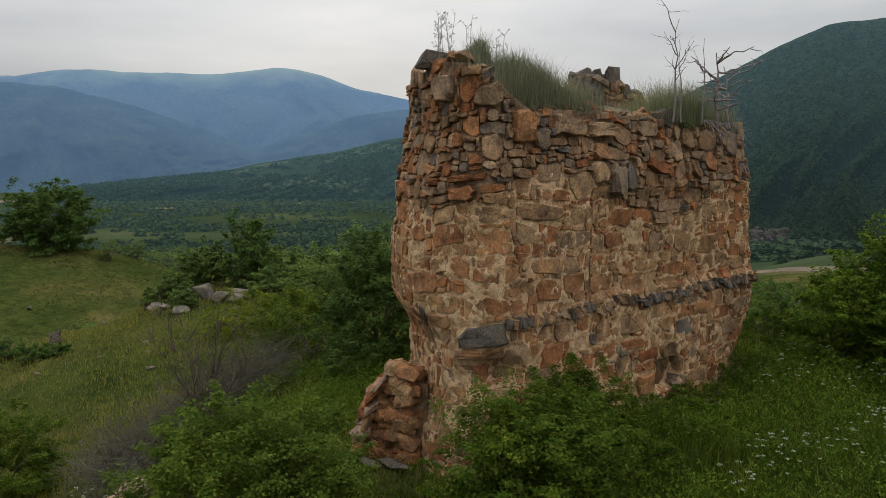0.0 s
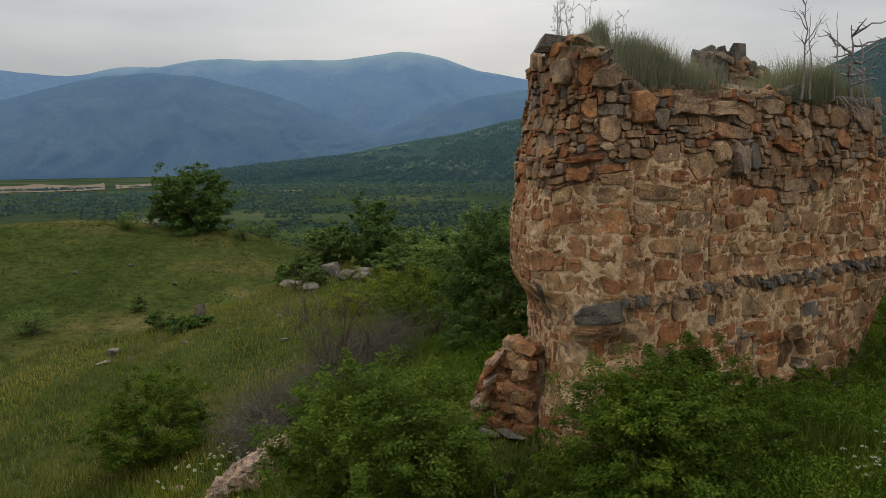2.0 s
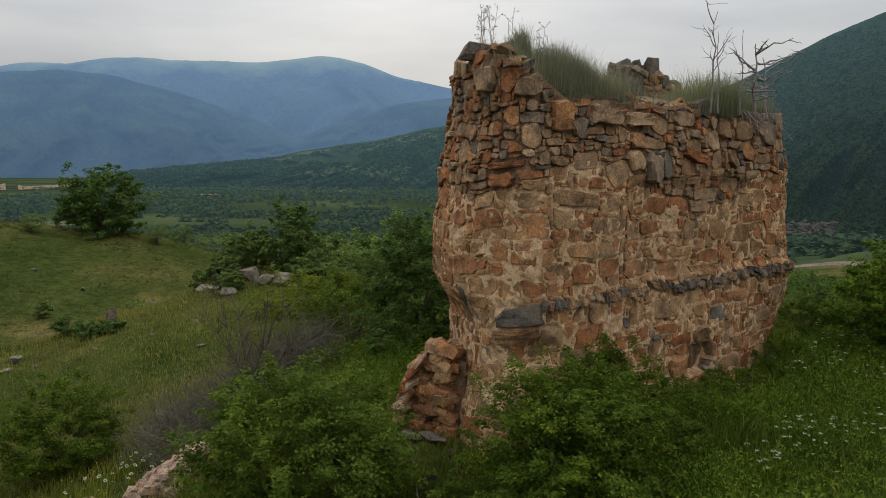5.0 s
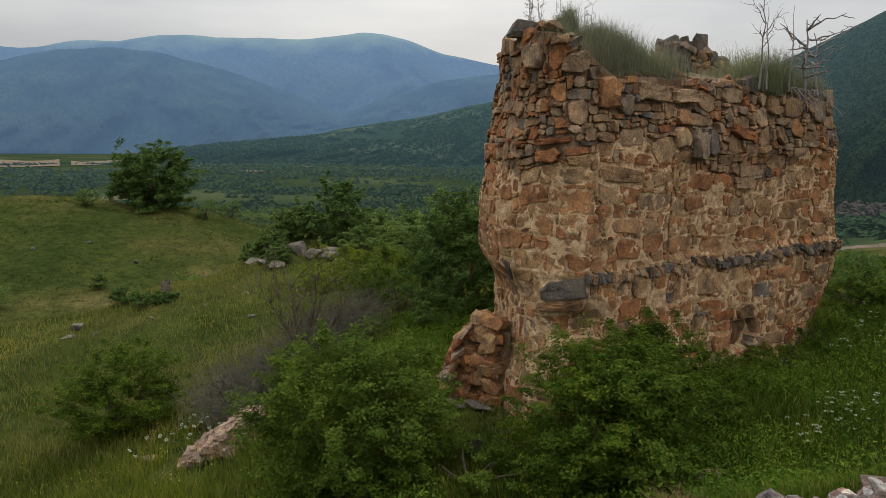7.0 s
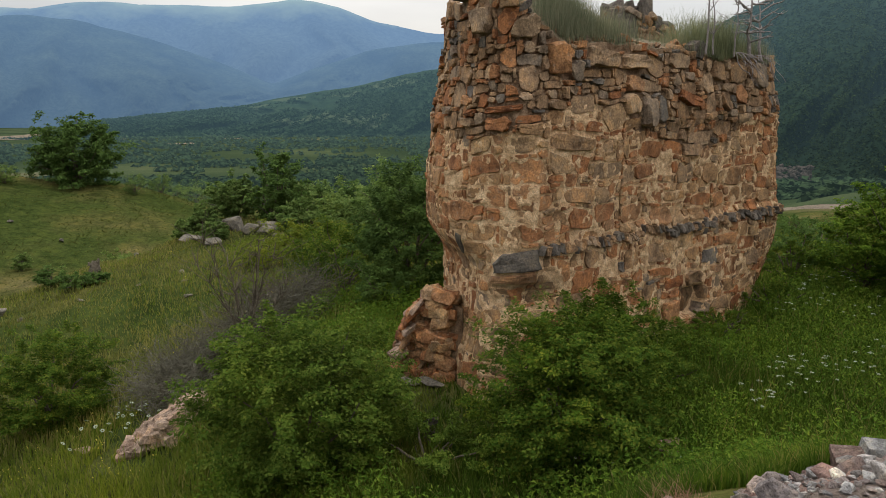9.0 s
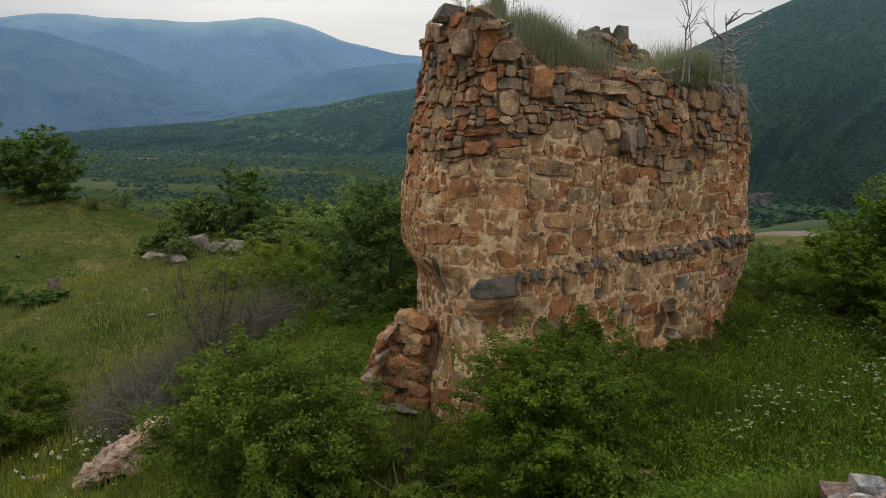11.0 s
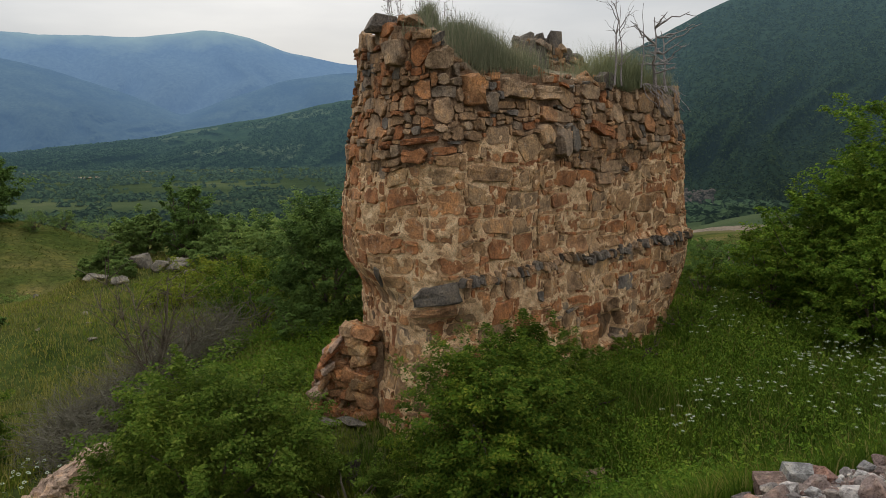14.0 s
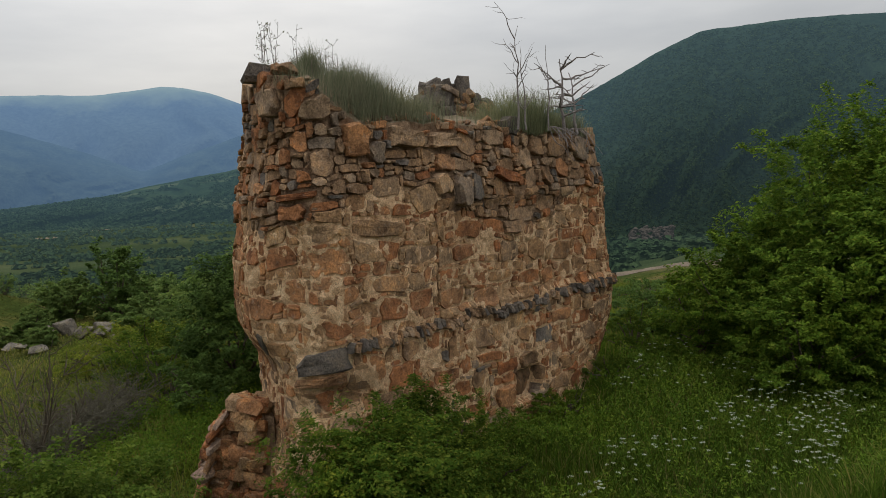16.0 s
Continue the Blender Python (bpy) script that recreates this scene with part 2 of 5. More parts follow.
M_LEAF_B = leaf_mat("rose_bush_leaf", [(0.047, 0.094, 0.012), (0.072, 0.127, 0.015), (0.104, 0.154, 0.02), (0.18, 0.205, 0.03)], 0.6, 0.35, 1.4)
M_LEAF_H = leaf_mat("hedge_leaf", [(0.06, 0.115, 0.014), (0.095, 0.168, 0.019), (0.135, 0.215, 0.025), (0.19, 0.25, 0.034)], 0.5, 0.35, 1.0)
M_LEAF_D = leaf_mat("dark_tree_leaf", [(0.064, 0.108, 0.028), (0.092, 0.152, 0.037), (0.13, 0.198, 0.05)], 0.4, 0.35, 1.0)
M_LEAF_F = leaf_mat("far_tree_leaf", [(0.11, 0.17, 0.047), (0.148, 0.216, 0.058), (0.195, 0.25, 0.07)], 0.5, 0.35, 0.3)
M_GRASS = leaf_mat("meadow_grass", [(0.097, 0.134, 0.016), (0.13, 0.172, 0.02), (0.163, 0.20, 0.027), (0.21, 0.22, 0.045)], 0.8, 0.35, 0.35)
M_LUSH = leaf_mat("lush_grass", [(0.044, 0.084, 0.010), (0.060, 0.108, 0.012), (0.080, 0.132, 0.015), (0.118, 0.160, 0.024)], 0.8, 0.35, 0.5)
M_SLOPE = leaf_mat("slope_grass", [(0.072, 0.088, 0.02), (0.086, 0.098, 0.024), (0.105, 0.108, 0.031)], 0.8, 0.5, 0.10)
M_DRY = leaf_mat("dry_grass", [(0.13, 0.145, 0.085), (0.19, 0.195, 0.12), (0.28, 0.265, 0.175), (0.11, 0.135, 0.07)], 0.4, 0.4, 0.8)
M_STRAW = leaf_mat("straw_grass", [(0.14, 0.148, 0.034), (0.19, 0.185, 0.048), (0.25, 0.225, 0.076), (0.11, 0.132, 0.025)], 0.7, 0.35, 0.5)
M_RUST = leaf_mat("rusty_dry_grass", [(0.22, 0.12, 0.07), (0.30, 0.18, 0.11), (0.26, 0.14, 0.09)], 0.3, 0.2, 2.0)
M_WHITE = leaf_mat("white_petals", [(0.32, 0.37, 0.25), (0.43, 0.47, 0.34)], 0.2, 0.2)
M_YELLOW = leaf_mat("yellow_petals", [(0.45, 0.36, 0.05), (0.55, 0.45, 0.10)], 0.2, 0.2)


def ground_mat():
    """Turf and bare earth by nature: meadow green, straw-coloured patches, a little soil."""
    m, N, L, b = mat_base("meadow_ground", 1.0, 0.0)
    pos = N("ShaderNodeNewGeometry").outputs["Position"]
    far, mid, fine = noise_of(N, L, 0.09, 6, 0.6, pos), noise_of(N, L, 0.7, 6, 0.65, pos), noise_of(N, L, 9.0, 5, 0.7, pos)
    r = ramp_of(N, [(0.036, 0.052, 0.014), (0.05, 0.066, 0.018), (0.082, 0.082, 0.027), (0.125, 0.106, 0.048)], 0.34, 0.64)
    L(far.outputs["Fac"], r.inputs["Fac"])
    p = ramp_of(N, [(0.6, 0.65, 0.6), (1, 1, 1), (1.4, 1.25, 1.1)], 0.3, 0.7)
    L(mid.outputs["Fac"], p.inputs["Fac"])
    g = ramp_of(N, [(0.55, 0.55, 0.55), (1.35, 1.35, 1.3)], 0.3, 0.7)
    L(fine.outputs["Fac"], g.inputs["Fac"])
    c = mixed(N, L, "MULTIPLY", 0.9, r.outputs["Color"], p.outputs["Color"])
    tuft = noise_of(N, L, 2.4, 5, 0.7, pos)
    t = ramp_of(N, [(0.5, 0.55, 0.5), (1, 1, 1), (1.35, 1.25, 1.05)], 0.34, 0.68)
    L(tuft.outputs["Fac"], t.inputs["Fac"])
    c = mixed(N, L, "MULTIPLY", 0.85, c, t.outputs["Color"])
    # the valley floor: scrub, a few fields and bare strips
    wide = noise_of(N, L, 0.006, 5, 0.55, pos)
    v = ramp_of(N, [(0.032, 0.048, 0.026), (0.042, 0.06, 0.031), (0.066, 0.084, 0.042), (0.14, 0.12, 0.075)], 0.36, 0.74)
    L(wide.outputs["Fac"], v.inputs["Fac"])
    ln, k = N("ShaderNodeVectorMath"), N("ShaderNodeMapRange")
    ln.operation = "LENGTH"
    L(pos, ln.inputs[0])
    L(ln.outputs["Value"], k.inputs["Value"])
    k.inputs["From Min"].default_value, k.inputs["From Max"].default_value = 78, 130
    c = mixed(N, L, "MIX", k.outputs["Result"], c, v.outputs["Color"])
    L(mixed(N, L, "MULTIPLY", 0.8, c, g.outputs["Color"]), b.inputs["Base Color"])
    bump(N, L, b, fine.outputs["Fac"], 0.8, 0.05)
    return m


M_GROUND = ground_mat()
M_BANK = soil_mat("stony_bank_earth", (0.10, 0.075, 0.06), (0.17, 0.13, 0.105), (0.26, 0.21, 0.17), 7.0)


# ---------------------------------------------------------------- mesh helpers
def mesh_np(name, V, F, mat, smooth=False):
    """A mesh of vertices V (n, 3) and faces F (m, k), all of one size."""
    V, F = np.asarray(V, np.float32), np.asarray(F, np.int32)
    me = bpy.data.meshes.new(name)
    me.vertices.add(len(V))
    me.vertices.foreach_set("co", V.ravel())
    k = F.shape[1]
    me.loops.add(F.size)
    me.loops.foreach_set("vertex_index", F.ravel())
    me.polygons.add(len(F))
    me.polygons.foreach_set("loop_start", np.arange(0, F.size, k, dtype=np.int32))
    me.polygons.foreach_set("use_smooth", np.full(len(F), smooth))
    me.update(calc_edges=True)
    for x in mat if isinstance(mat, (list, tuple)) else [mat]:
        me.materials.append(x)
    return me


def part(name, me, parent, label="", kind=""):
    ob = new(name, me)
    if parent:
        ob.parent = parent
    return tagged(ob, label=label, kind=kind)


def thing(name, label, category, group="", at=(0, 0, 0)):
    ob = new(name)
    ob.location = at
    ob.empty_display_size = 0.2
    return tagged(ob, label, category, group)


def sstep(a, b, x):
    t = np.clip((np.asarray(x, float) - a) / (b - a), 0, 1)
    return t * t * (3 - 2 * t)


_rs = np.random.RandomState(5)
_lat = _rs.rand(64, 64)


def vnoise(x, y):
    """Smooth value noise, -1 to 1, on arrays."""
    x, y = np.asarray(x, float), np.asarray(y, float)
    xi, yi = np.floor(x).astype(int), np.floor(y).astype(int)
    fx, fy = x - xi, y - yi
    fx, fy = fx * fx * (3 - 2 * fx), fy * fy * (3 - 2 * fy)
    g = lambda i, j: _lat[i % 64, j % 64]
    a = g(xi, yi) * (1 - fx) + g(xi + 1, yi) * fx
    b = g(xi, yi + 1) * (1 - fx) + g(xi + 1, yi + 1) * fx
    return (a * (1 - fy) + b * fy) * 2 - 1


def fbm(x, y, o=4):
    s, a = 0, 1.0
    for i in range(o):
        s = s + a * vnoise(x * 2 ** i + 7.3 * i, y * 2 ** i + 3.1 * i)
        a *= 0.5
    return s / 1.6


# ---------------------------------------------------------------- ground
AZ_N = [-60, -34, -26, -17, -8, 15, 30, 60]
R_N = [14, 20, 25, 30, 38, 48, 70, 100, 200, 600]
FAR = np.array([
    [-2.0, -3.0, -4.0, -5, -6, -5, -1.0, -6, -22, -42],
    [-1.7, -1.5, -1.9, -3.6, -5.5, -5, -0.9, -7, -25, -42],
    [-1.3, -1.1, -1.2, -1.9, -5.0, -5.3, -2.0, -8, -25, -42],
    [-0.6, -0.7, -0.6, -0.4, -2.7, -5, -4.9, -9, -25, -42],
    [-0.2, -0.5, -0.9, -1.4, -3, -5, -8, -14, -28, -42],
    [0.1, 0.1, -0.2, -0.5, -1.5, -3, -6, -9, -25, -42],
    [0.1, 0.1, -0.2, -0.5, -1.5, -3, -5, -7, -14, -42],
    [0.3, 0.3, 0.1, 0.0, -1.0, -2, -3.5, -5, -10, -42]])


def bank_u(x, y):
    """How far beyond the edge of the bank by the path."""
    return y - (1.1 + 0.95 * sstep(-0.2, 0.4, x) + 0.32 * np.clip(x - 0.9, 0, 9))


def height(x, y):
    x, y = np.asarray(x, float), np.asarray(y, float)
    r, az = np.hypot(x, y), np.degrees(np.arctan2(x, y))
    az = np.where(np.abs(az) > 60, np.sign(az) * 60, az)
    lr = np.log(np.clip(r, 14, 600))
    cols = np.array([np.interp(lr, np.log(R_N), row) for row in FAR])
    k = np.clip(np.searchsorted(AZ_N, az, side="right") - 1, 0, len(AZ_N) - 2)
    a0, a1 = np.take(AZ_N, k), np.take(AZ_N, k + 1)
    f = (az - a0) / (a1 - a0)
    f = f * f * (3 - 2 * f)
    take = lambda i: np.take_along_axis(cols, np.expand_dims(i, 0), 0)[0]
    far = take(k) * (1 - f) + take(k + 1) * f
    xc = np.clip(x, -9, 8)
    nearz = -0.15 + np.where(xc > -1, 0.04 * xc, -0.04 + 0.28 * (xc + 1)) + 0.05 * np.clip(y - 9.5, -4, 4)
    ridge = np.clip(y - 9, 0, 3) / 3 * np.exp(-((x + 1.5 + 0.47 * (y - 10)) / 2.2) ** 2) * 0.45
    nearz = nearz + ridge
    u = bank_u(x, y)
    bank = 2.0 + 0.10 * sstep(0.5, 1.4, x) - (0.95 - 0.38 * sstep(0.1, 1.1, x)) * np.clip(u, 0, 99)
    bank = np.where(r < 14, bank, -99)
    d = bank - nearz
    nearz = nearz + 0.5 * (d + np.sqrt(d * d + 0.06))
    w = sstep(12, 20, r)
    z = nearz * (1 - w) + far * w
    rough = 0.05 * fbm(x * 0.9, y * 0.9) + 0.35 * fbm(x * 0.11, y * 0.11) * sstep(14, 40, r)
    return z + rough + 1.5 * fbm(x * 0.006, y * 0.006) * sstep(200, 700, r)


def hz(x, y):
    return float(height(np.array([x]), np.array([y]))[0])


def make_ground():
    rr = np.concatenate([np.linspace(0.3, 16, 130), np.geomspace(16.2, 4800, 190)])
    aa = np.radians(np.concatenate([np.linspace(-52, 52, 200), np.linspace(54, 306, 60)]))
    A, R = np.meshgrid(aa, rr)
    X, Y = R * np.sin(A), R * np.cos(A)
    Z = height(X.ravel(), Y.ravel())
    V = np.column_stack([X.ravel(), Y.ravel(), Z])
    n, m = R.shape
    i, j = np.meshgrid(np.arange(n - 1), np.arange(m), indexing="ij")
    j2 = (j + 1) % m
    F = np.stack([i * m + j, i * m + j2, (i + 1) * m + j2, (i + 1) * m + j], -1).reshape(-1, 4)
    hub = np.stack([np.full(m, 0), np.arange(m), (np.arange(m) + 1) % m, np.full(m, 0)], -1)
    V = np.vstack([V, [[0, 0, hz(0, 0.1)]]])
    hub[:, 0] = len(V) - 1
    T = np.vstack([F[:, [0, 2, 1]], F[:, [0, 3, 2]], hub[:, [0, 1, 2]]])
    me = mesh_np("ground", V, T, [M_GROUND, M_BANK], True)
    c = V[T].mean(1)
    u = bank_u(c[:, 0], c[:, 1])
    edge = np.where(c[:, 0] > 0.1, np.minimum(1.9, 0.25 + 1.1 * np.clip(c[:, 0] - 0.45, 0, 9)), 0.1) + 0.12 * vnoise(c[:, 0] * 4, c[:, 1] * 4)
    me.polygons.foreach_set("material_index", ((u < edge) & (c[:, 1] > -6) & (np.abs(c[:, 0]) < 8)).astype(np.int32))
    ob = new("ground", me)
    tagged(ob, "grassy green hillside with straw-coloured patches sloping to a valley", "ground", kind="structure")


make_ground()


def make_track():
    """A bare earth track across the lower ground."""
    az = np.linspace(12, 44, 90)
    mid = 100 + 5 * vnoise(az * 0.25, az * 0)
    rows = []
    for off in (-7, -3, 0, 3, 7):
        r = mid + off + 1.2 * vnoise(az * 1.3 + off, az * 0 + off)
        x, y = r * np.sin(np.radians(az)), r * np.cos(np.radians(az))
        rows.append(np.column_stack([x, y, height(x, y) + (0.12 if abs(off) < 7 else 0.02)]))
    n = len(az)
    i, j = np.meshgrid(np.arange(4), np.arange(n - 1), indexing="ij")
    F = np.stack([i * n + j, (i + 1) * n + j, (i + 1) * n + j + 1, i * n + j + 1], -1).reshape(-1, 4)
    tagged(new("road", mesh_np("road", np.vstack(rows), F[:, ::-1], M_TRACK, True)), "pale bare earth track crossing the valley ground", "road", kind="structure")


def make_fields():
    """Stubble and bare fields on the valley floor."""
    for k, (a0, a1, r0, r1) in enumerate(((-46, -32.5, 1450, 2150), (-31.8, -28.6, 1500, 1900), (-27.2, -23.5, 1400, 1480), (-21.5, -19, 1180, 1240), (-18.4, -15.5, 1350, 1400))):
        az, t = np.linspace(a0, a1, 40), np.linspace(0, 1, 6)
        A, T = np.meshgrid(az, t)
        R = r0 + (r1 - r0) * T * (0.7 + 0.3 * vnoise(A * 0.9 + k, A * 0)) + 25 * vnoise(A * 0.6, A * 0 + k)
        X, Y = R * np.sin(np.radians(A)), R * np.cos(np.radians(A))
        V = np.column_stack([X.ravel(), Y.ravel(), height(X.ravel(), Y.ravel()) + 0.8])
        i, j = np.meshgrid(np.arange(5), np.arange(39), indexing="ij")
        F = np.stack([i * 40 + j, (i + 1) * 40 + j, (i + 1) * 40 + j + 1, i * 40 + j + 1], -1).reshape(-1, 4)
        tagged(new("field", mesh_np("field", V, F[:, ::-1], M_FIELD, True)), "pale bare field on the valley floor", "field", kind="structure")


M_FIELD = soil_mat("stubble_field", (0.12, 0.09, 0.06), (0.17, 0.13, 0.085), (0.22, 0.17, 0.115), 0.02, 0.05)
make_fields()
M_TRACK = soil_mat("pale_track_earth", (0.09, 0.068, 0.046), (0.14, 0.108, 0.075), (0.19, 0.15, 0.108), 0.4, 0.05)
make_track()


# ---------------------------------------------------------------- far mountains
def range_mesh(name, label, az_el, r_base, r_crest, z_base, mat, spur, freq, steps=46, seed=0.0, n_az=420):
    """A mountain range: crest heights by bearing, a concave foot, spurs and gullies running down from the crest."""
    a0, a1 = az_el[0][0], az_el[-1][0]
    az = np.linspace(a0, a1, n_az)
    el = np.interp(az, [p[0] for p in az_el], [p[1] for p in az_el])
    ker = np.hanning(9) / np.hanning(9).sum()
    el = np.convolve(np.pad(el, 4, mode="edge"), ker, "valid") + 0.05 * fbm(az * 1.3 + seed, az * 0)
    v = np.linspace(0, 1, steps)
    A, Vv = np.meshgrid(az, v)
    E = np.broadcast_to(el, A.shape)
    e0 = np.degrees(np.arctan((z_base - 3.6) / r_base))
    bend = fbm(A * freq * 0.25 + seed, Vv * 1.5 + seed, 3) * 1.2
    rid = 1 - np.abs(fbm(A * freq + bend + seed, Vv * 0.9 + seed * 2, 6)) * 1.7
    amp = spur * np.sin(np.pi * np.clip(Vv, 0, 1)) ** 0.8
    R = r_base + (r_crest - r_base) * Vv - amp * (r_crest - r_base) * rid
    Z = 3.6 + R * np.tan(np.radians(e0 + (E - e0) * Vv))
    R2, Z2 = r_crest + 300, z_base
    X, Y = R * np.sin(np.radians(A)), R * np.cos(np.radians(A))
    V = np.column_stack([X.ravel(), Y.ravel(), Z.ravel()])
    bx = np.column_stack([R2 * np.sin(np.radians(az)), R2 * np.cos(np.radians(az)), np.full(n_az, Z2)])
    V = np.vstack([V, bx])
    i, j = np.meshgrid(np.arange(steps), np.arange(n_az - 1), indexing="ij")
    F = np.stack([i * n_az + j, i * n_az + j + 1, (i + 1) * n_az + j + 1, (i + 1) * n_az + j], -1).reshape(-1, 4)
    ob = new(name, mesh_np(name, V, F, mat, True))
    tagged(ob, label, "mountain", kind="structure")
    return X, Y, Z


# the blue of both ranges is haze painted in as emission
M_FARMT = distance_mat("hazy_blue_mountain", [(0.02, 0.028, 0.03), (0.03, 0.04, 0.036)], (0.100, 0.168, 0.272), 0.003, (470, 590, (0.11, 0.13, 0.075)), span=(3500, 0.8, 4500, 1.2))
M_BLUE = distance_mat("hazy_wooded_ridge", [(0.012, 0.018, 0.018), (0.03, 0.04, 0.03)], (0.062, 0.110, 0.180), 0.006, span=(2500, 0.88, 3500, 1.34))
# nearer slopes: green woods plus a weaker bluish glow painted for haze
M_MID = distance_mat("hazy_wooded_foothill", [(0.017, 0.030, 0.017), (0.026, 0.040, 0.02)], (0.025, 0.046, 0.058), 0.006, None, (0.007, 0.72, (0.05, 0.064, 0.034)), span=(1400, 0.75, 2300, 1.3))
M_RIGHT = distance_mat("hazy_wooded_mountainside", [(0.008, 0.015, 0.008), (0.015, 0.025, 0.012)], (0.021, 0.035, 0.042), 0.01, span=(500, 0.3, 1750, 2.1))
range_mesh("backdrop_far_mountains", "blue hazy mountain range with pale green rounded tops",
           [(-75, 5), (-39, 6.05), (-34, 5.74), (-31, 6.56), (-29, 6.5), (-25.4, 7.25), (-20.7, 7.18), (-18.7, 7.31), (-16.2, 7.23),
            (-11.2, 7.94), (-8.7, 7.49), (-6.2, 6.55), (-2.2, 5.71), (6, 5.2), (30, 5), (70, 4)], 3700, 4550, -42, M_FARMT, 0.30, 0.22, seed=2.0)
range_mesh("backdrop_near_ridge", "dark wooded ridge tinted blue by emissive haze in front of higher mountains",
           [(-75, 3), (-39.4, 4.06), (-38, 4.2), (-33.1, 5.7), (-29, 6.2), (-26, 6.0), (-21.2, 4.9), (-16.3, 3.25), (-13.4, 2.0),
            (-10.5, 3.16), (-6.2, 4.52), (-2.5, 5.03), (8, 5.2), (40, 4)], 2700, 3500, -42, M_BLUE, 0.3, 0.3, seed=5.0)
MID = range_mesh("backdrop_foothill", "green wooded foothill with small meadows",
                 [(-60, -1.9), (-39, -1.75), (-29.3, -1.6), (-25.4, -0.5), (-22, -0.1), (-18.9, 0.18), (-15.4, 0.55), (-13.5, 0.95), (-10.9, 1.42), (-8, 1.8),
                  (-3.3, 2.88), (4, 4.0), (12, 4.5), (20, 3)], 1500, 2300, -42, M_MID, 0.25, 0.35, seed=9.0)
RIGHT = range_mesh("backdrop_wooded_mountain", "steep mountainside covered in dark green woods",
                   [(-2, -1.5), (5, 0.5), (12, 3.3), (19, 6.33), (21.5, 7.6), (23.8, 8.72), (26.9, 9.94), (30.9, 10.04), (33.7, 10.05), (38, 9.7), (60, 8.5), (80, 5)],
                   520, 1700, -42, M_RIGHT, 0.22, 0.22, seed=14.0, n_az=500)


# ---------------------------------------------------------------- the ruined tower
PLAN = [(-0.62, 10.9), (-0.52, 10.2), (-0.38, 9.65), (-0.17, 9.15), (0.15, 8.8), (0.55, 8.68), (1.05, 9.0), (2.05, 9.85), (3.4, 11.12),
        (4.6, 12.15), (5.25, 12.75), (5.5, 13.14), (5.52, 13.7), (4.9, 14.3), (3.5, 14.3), (1.8, 13.5), (0.3, 12.4), (-0.55, 11.6)]


def closed_curve(pts, per=24):
    """A smooth closed curve through pts, evenly spaced by length."""
    P, n, out = np.array(pts, float), len(pts), []
    for i in range(n):
        a, b, c, d = P[i - 1], P[i], P[(i + 1) % n], P[(i + 2) % n]
        for t in np.linspace(0, 1, per, endpoint=False):
            out.append(0.5 * (2 * b + (c - a) * t + (2 * a - 5 * b + 4 * c - d) * t * t + (3 * b - a - 3 * c + d) * t ** 3))
    Q = np.array(out + [out[0]])
    s = np.concatenate([[0], np.cumsum(np.hypot(*np.diff(Q, axis=0).T))])
    return Q, s


CURVE, CS = closed_curve(PLAN)
LEN = CS[-1]


def s_at(x, y):
    return float(CS[np.argmin(np.hypot(CURVE[:, 0] - x, CURVE[:, 1] - y))])


S_CORNER, S_CRACK, S_END = s_at(0.55, 8.68), s_at(2.0, 9.8), s_at(5.65, 13.5)
S_FOOT, S_NICHE = s_at(-0.17, 9.15), s_at(3.38, 11.1)


def top_z(s):
    """The broken wall top: high at the rounded end, lower along the straight flank."""
    s = np.asarray(s, float)
    z = np.interp(s % LEN, [0, S_FOOT, s_at(0.3, 8.72), s_at(0.75, 8.78), s_at(1.2, 9.1), s_at(2.05, 9.85), S_END, S_END + 1.5, S_END + 4, LEN],
                  [5.0, 5.05, 4.98, 4.72, 4.46, 4.50, 4.46, 4.7, 5.0, 5.0])
    return z + 0.05 * vnoise(s * 3.1, s * 0 + 2.5)


def wall_off(s, z):
    """How far the face stands out from the plan: slight bulges, an overhang, the undercut foot, a step at the crack."""
    s, z = np.asarray(s, float), np.asarray(z, float)
    s = np.where(s > 14, s - LEN, s)
    left = 1 - sstep(S_FOOT - 0.3, S_CORNER - 0.2, s)
    o = 0.05 * fbm(s * 0.7 + 3, z * 0.7, 3)
    o = o - 0.08 * sstep(3.3, 4.4, z) - 0.12 * left * sstep(2.9, 4.8, z)
    o = o - 0.18 * left * sstep(1.95, 1.5, z) * sstep(0.1, 0.7, z) - 0.08 * left * sstep(0.7, 0.1, z) + 0.09 * left * sstep(1.6, 2.2, z) * sstep(3.3, 2.7, z)
    o = o + 0.07 * sstep(1.9, 1.78, z) * sstep(S_CORNER, S_CORNER + 0.8, s) * sstep(-0.5, 1.9, 2.4 - z)
    o = o - 0.05 * sstep(S_CRACK - 0.03, S_CRACK + 0.03, s) * sstep(1.95, 2.05, z) * sstep(3.5, 3.3, z)
    hollow = np.exp(-((s - S_CORNER - 0.12) / 0.42) ** 2 - ((z - 1.22) / 0.24) ** 2)
    niche = sstep(0.34, 0.24, np.abs(s - S_NICHE)) * sstep(0.36, 0.44, z) * sstep(0.88, 0.84, z)
    end = sstep(s_at(4.7, 12.25), s_at(5.48, 13.05), s) * sstep(LEN * 0.75, LEN * 0.6, s)
    o = o + end * np.interp(z, [0.0, 0.3, 0.7, 1.2, 1.78, 1.86, 2.1, 3.0, 3.8, 4.5], [-0.55, -0.46, -0.27, -0.10, -0.02, 0.0, 0.02, 0.0, -0.10, -0.18])
    return o - 0.22 * hollow - 0.17 * niche


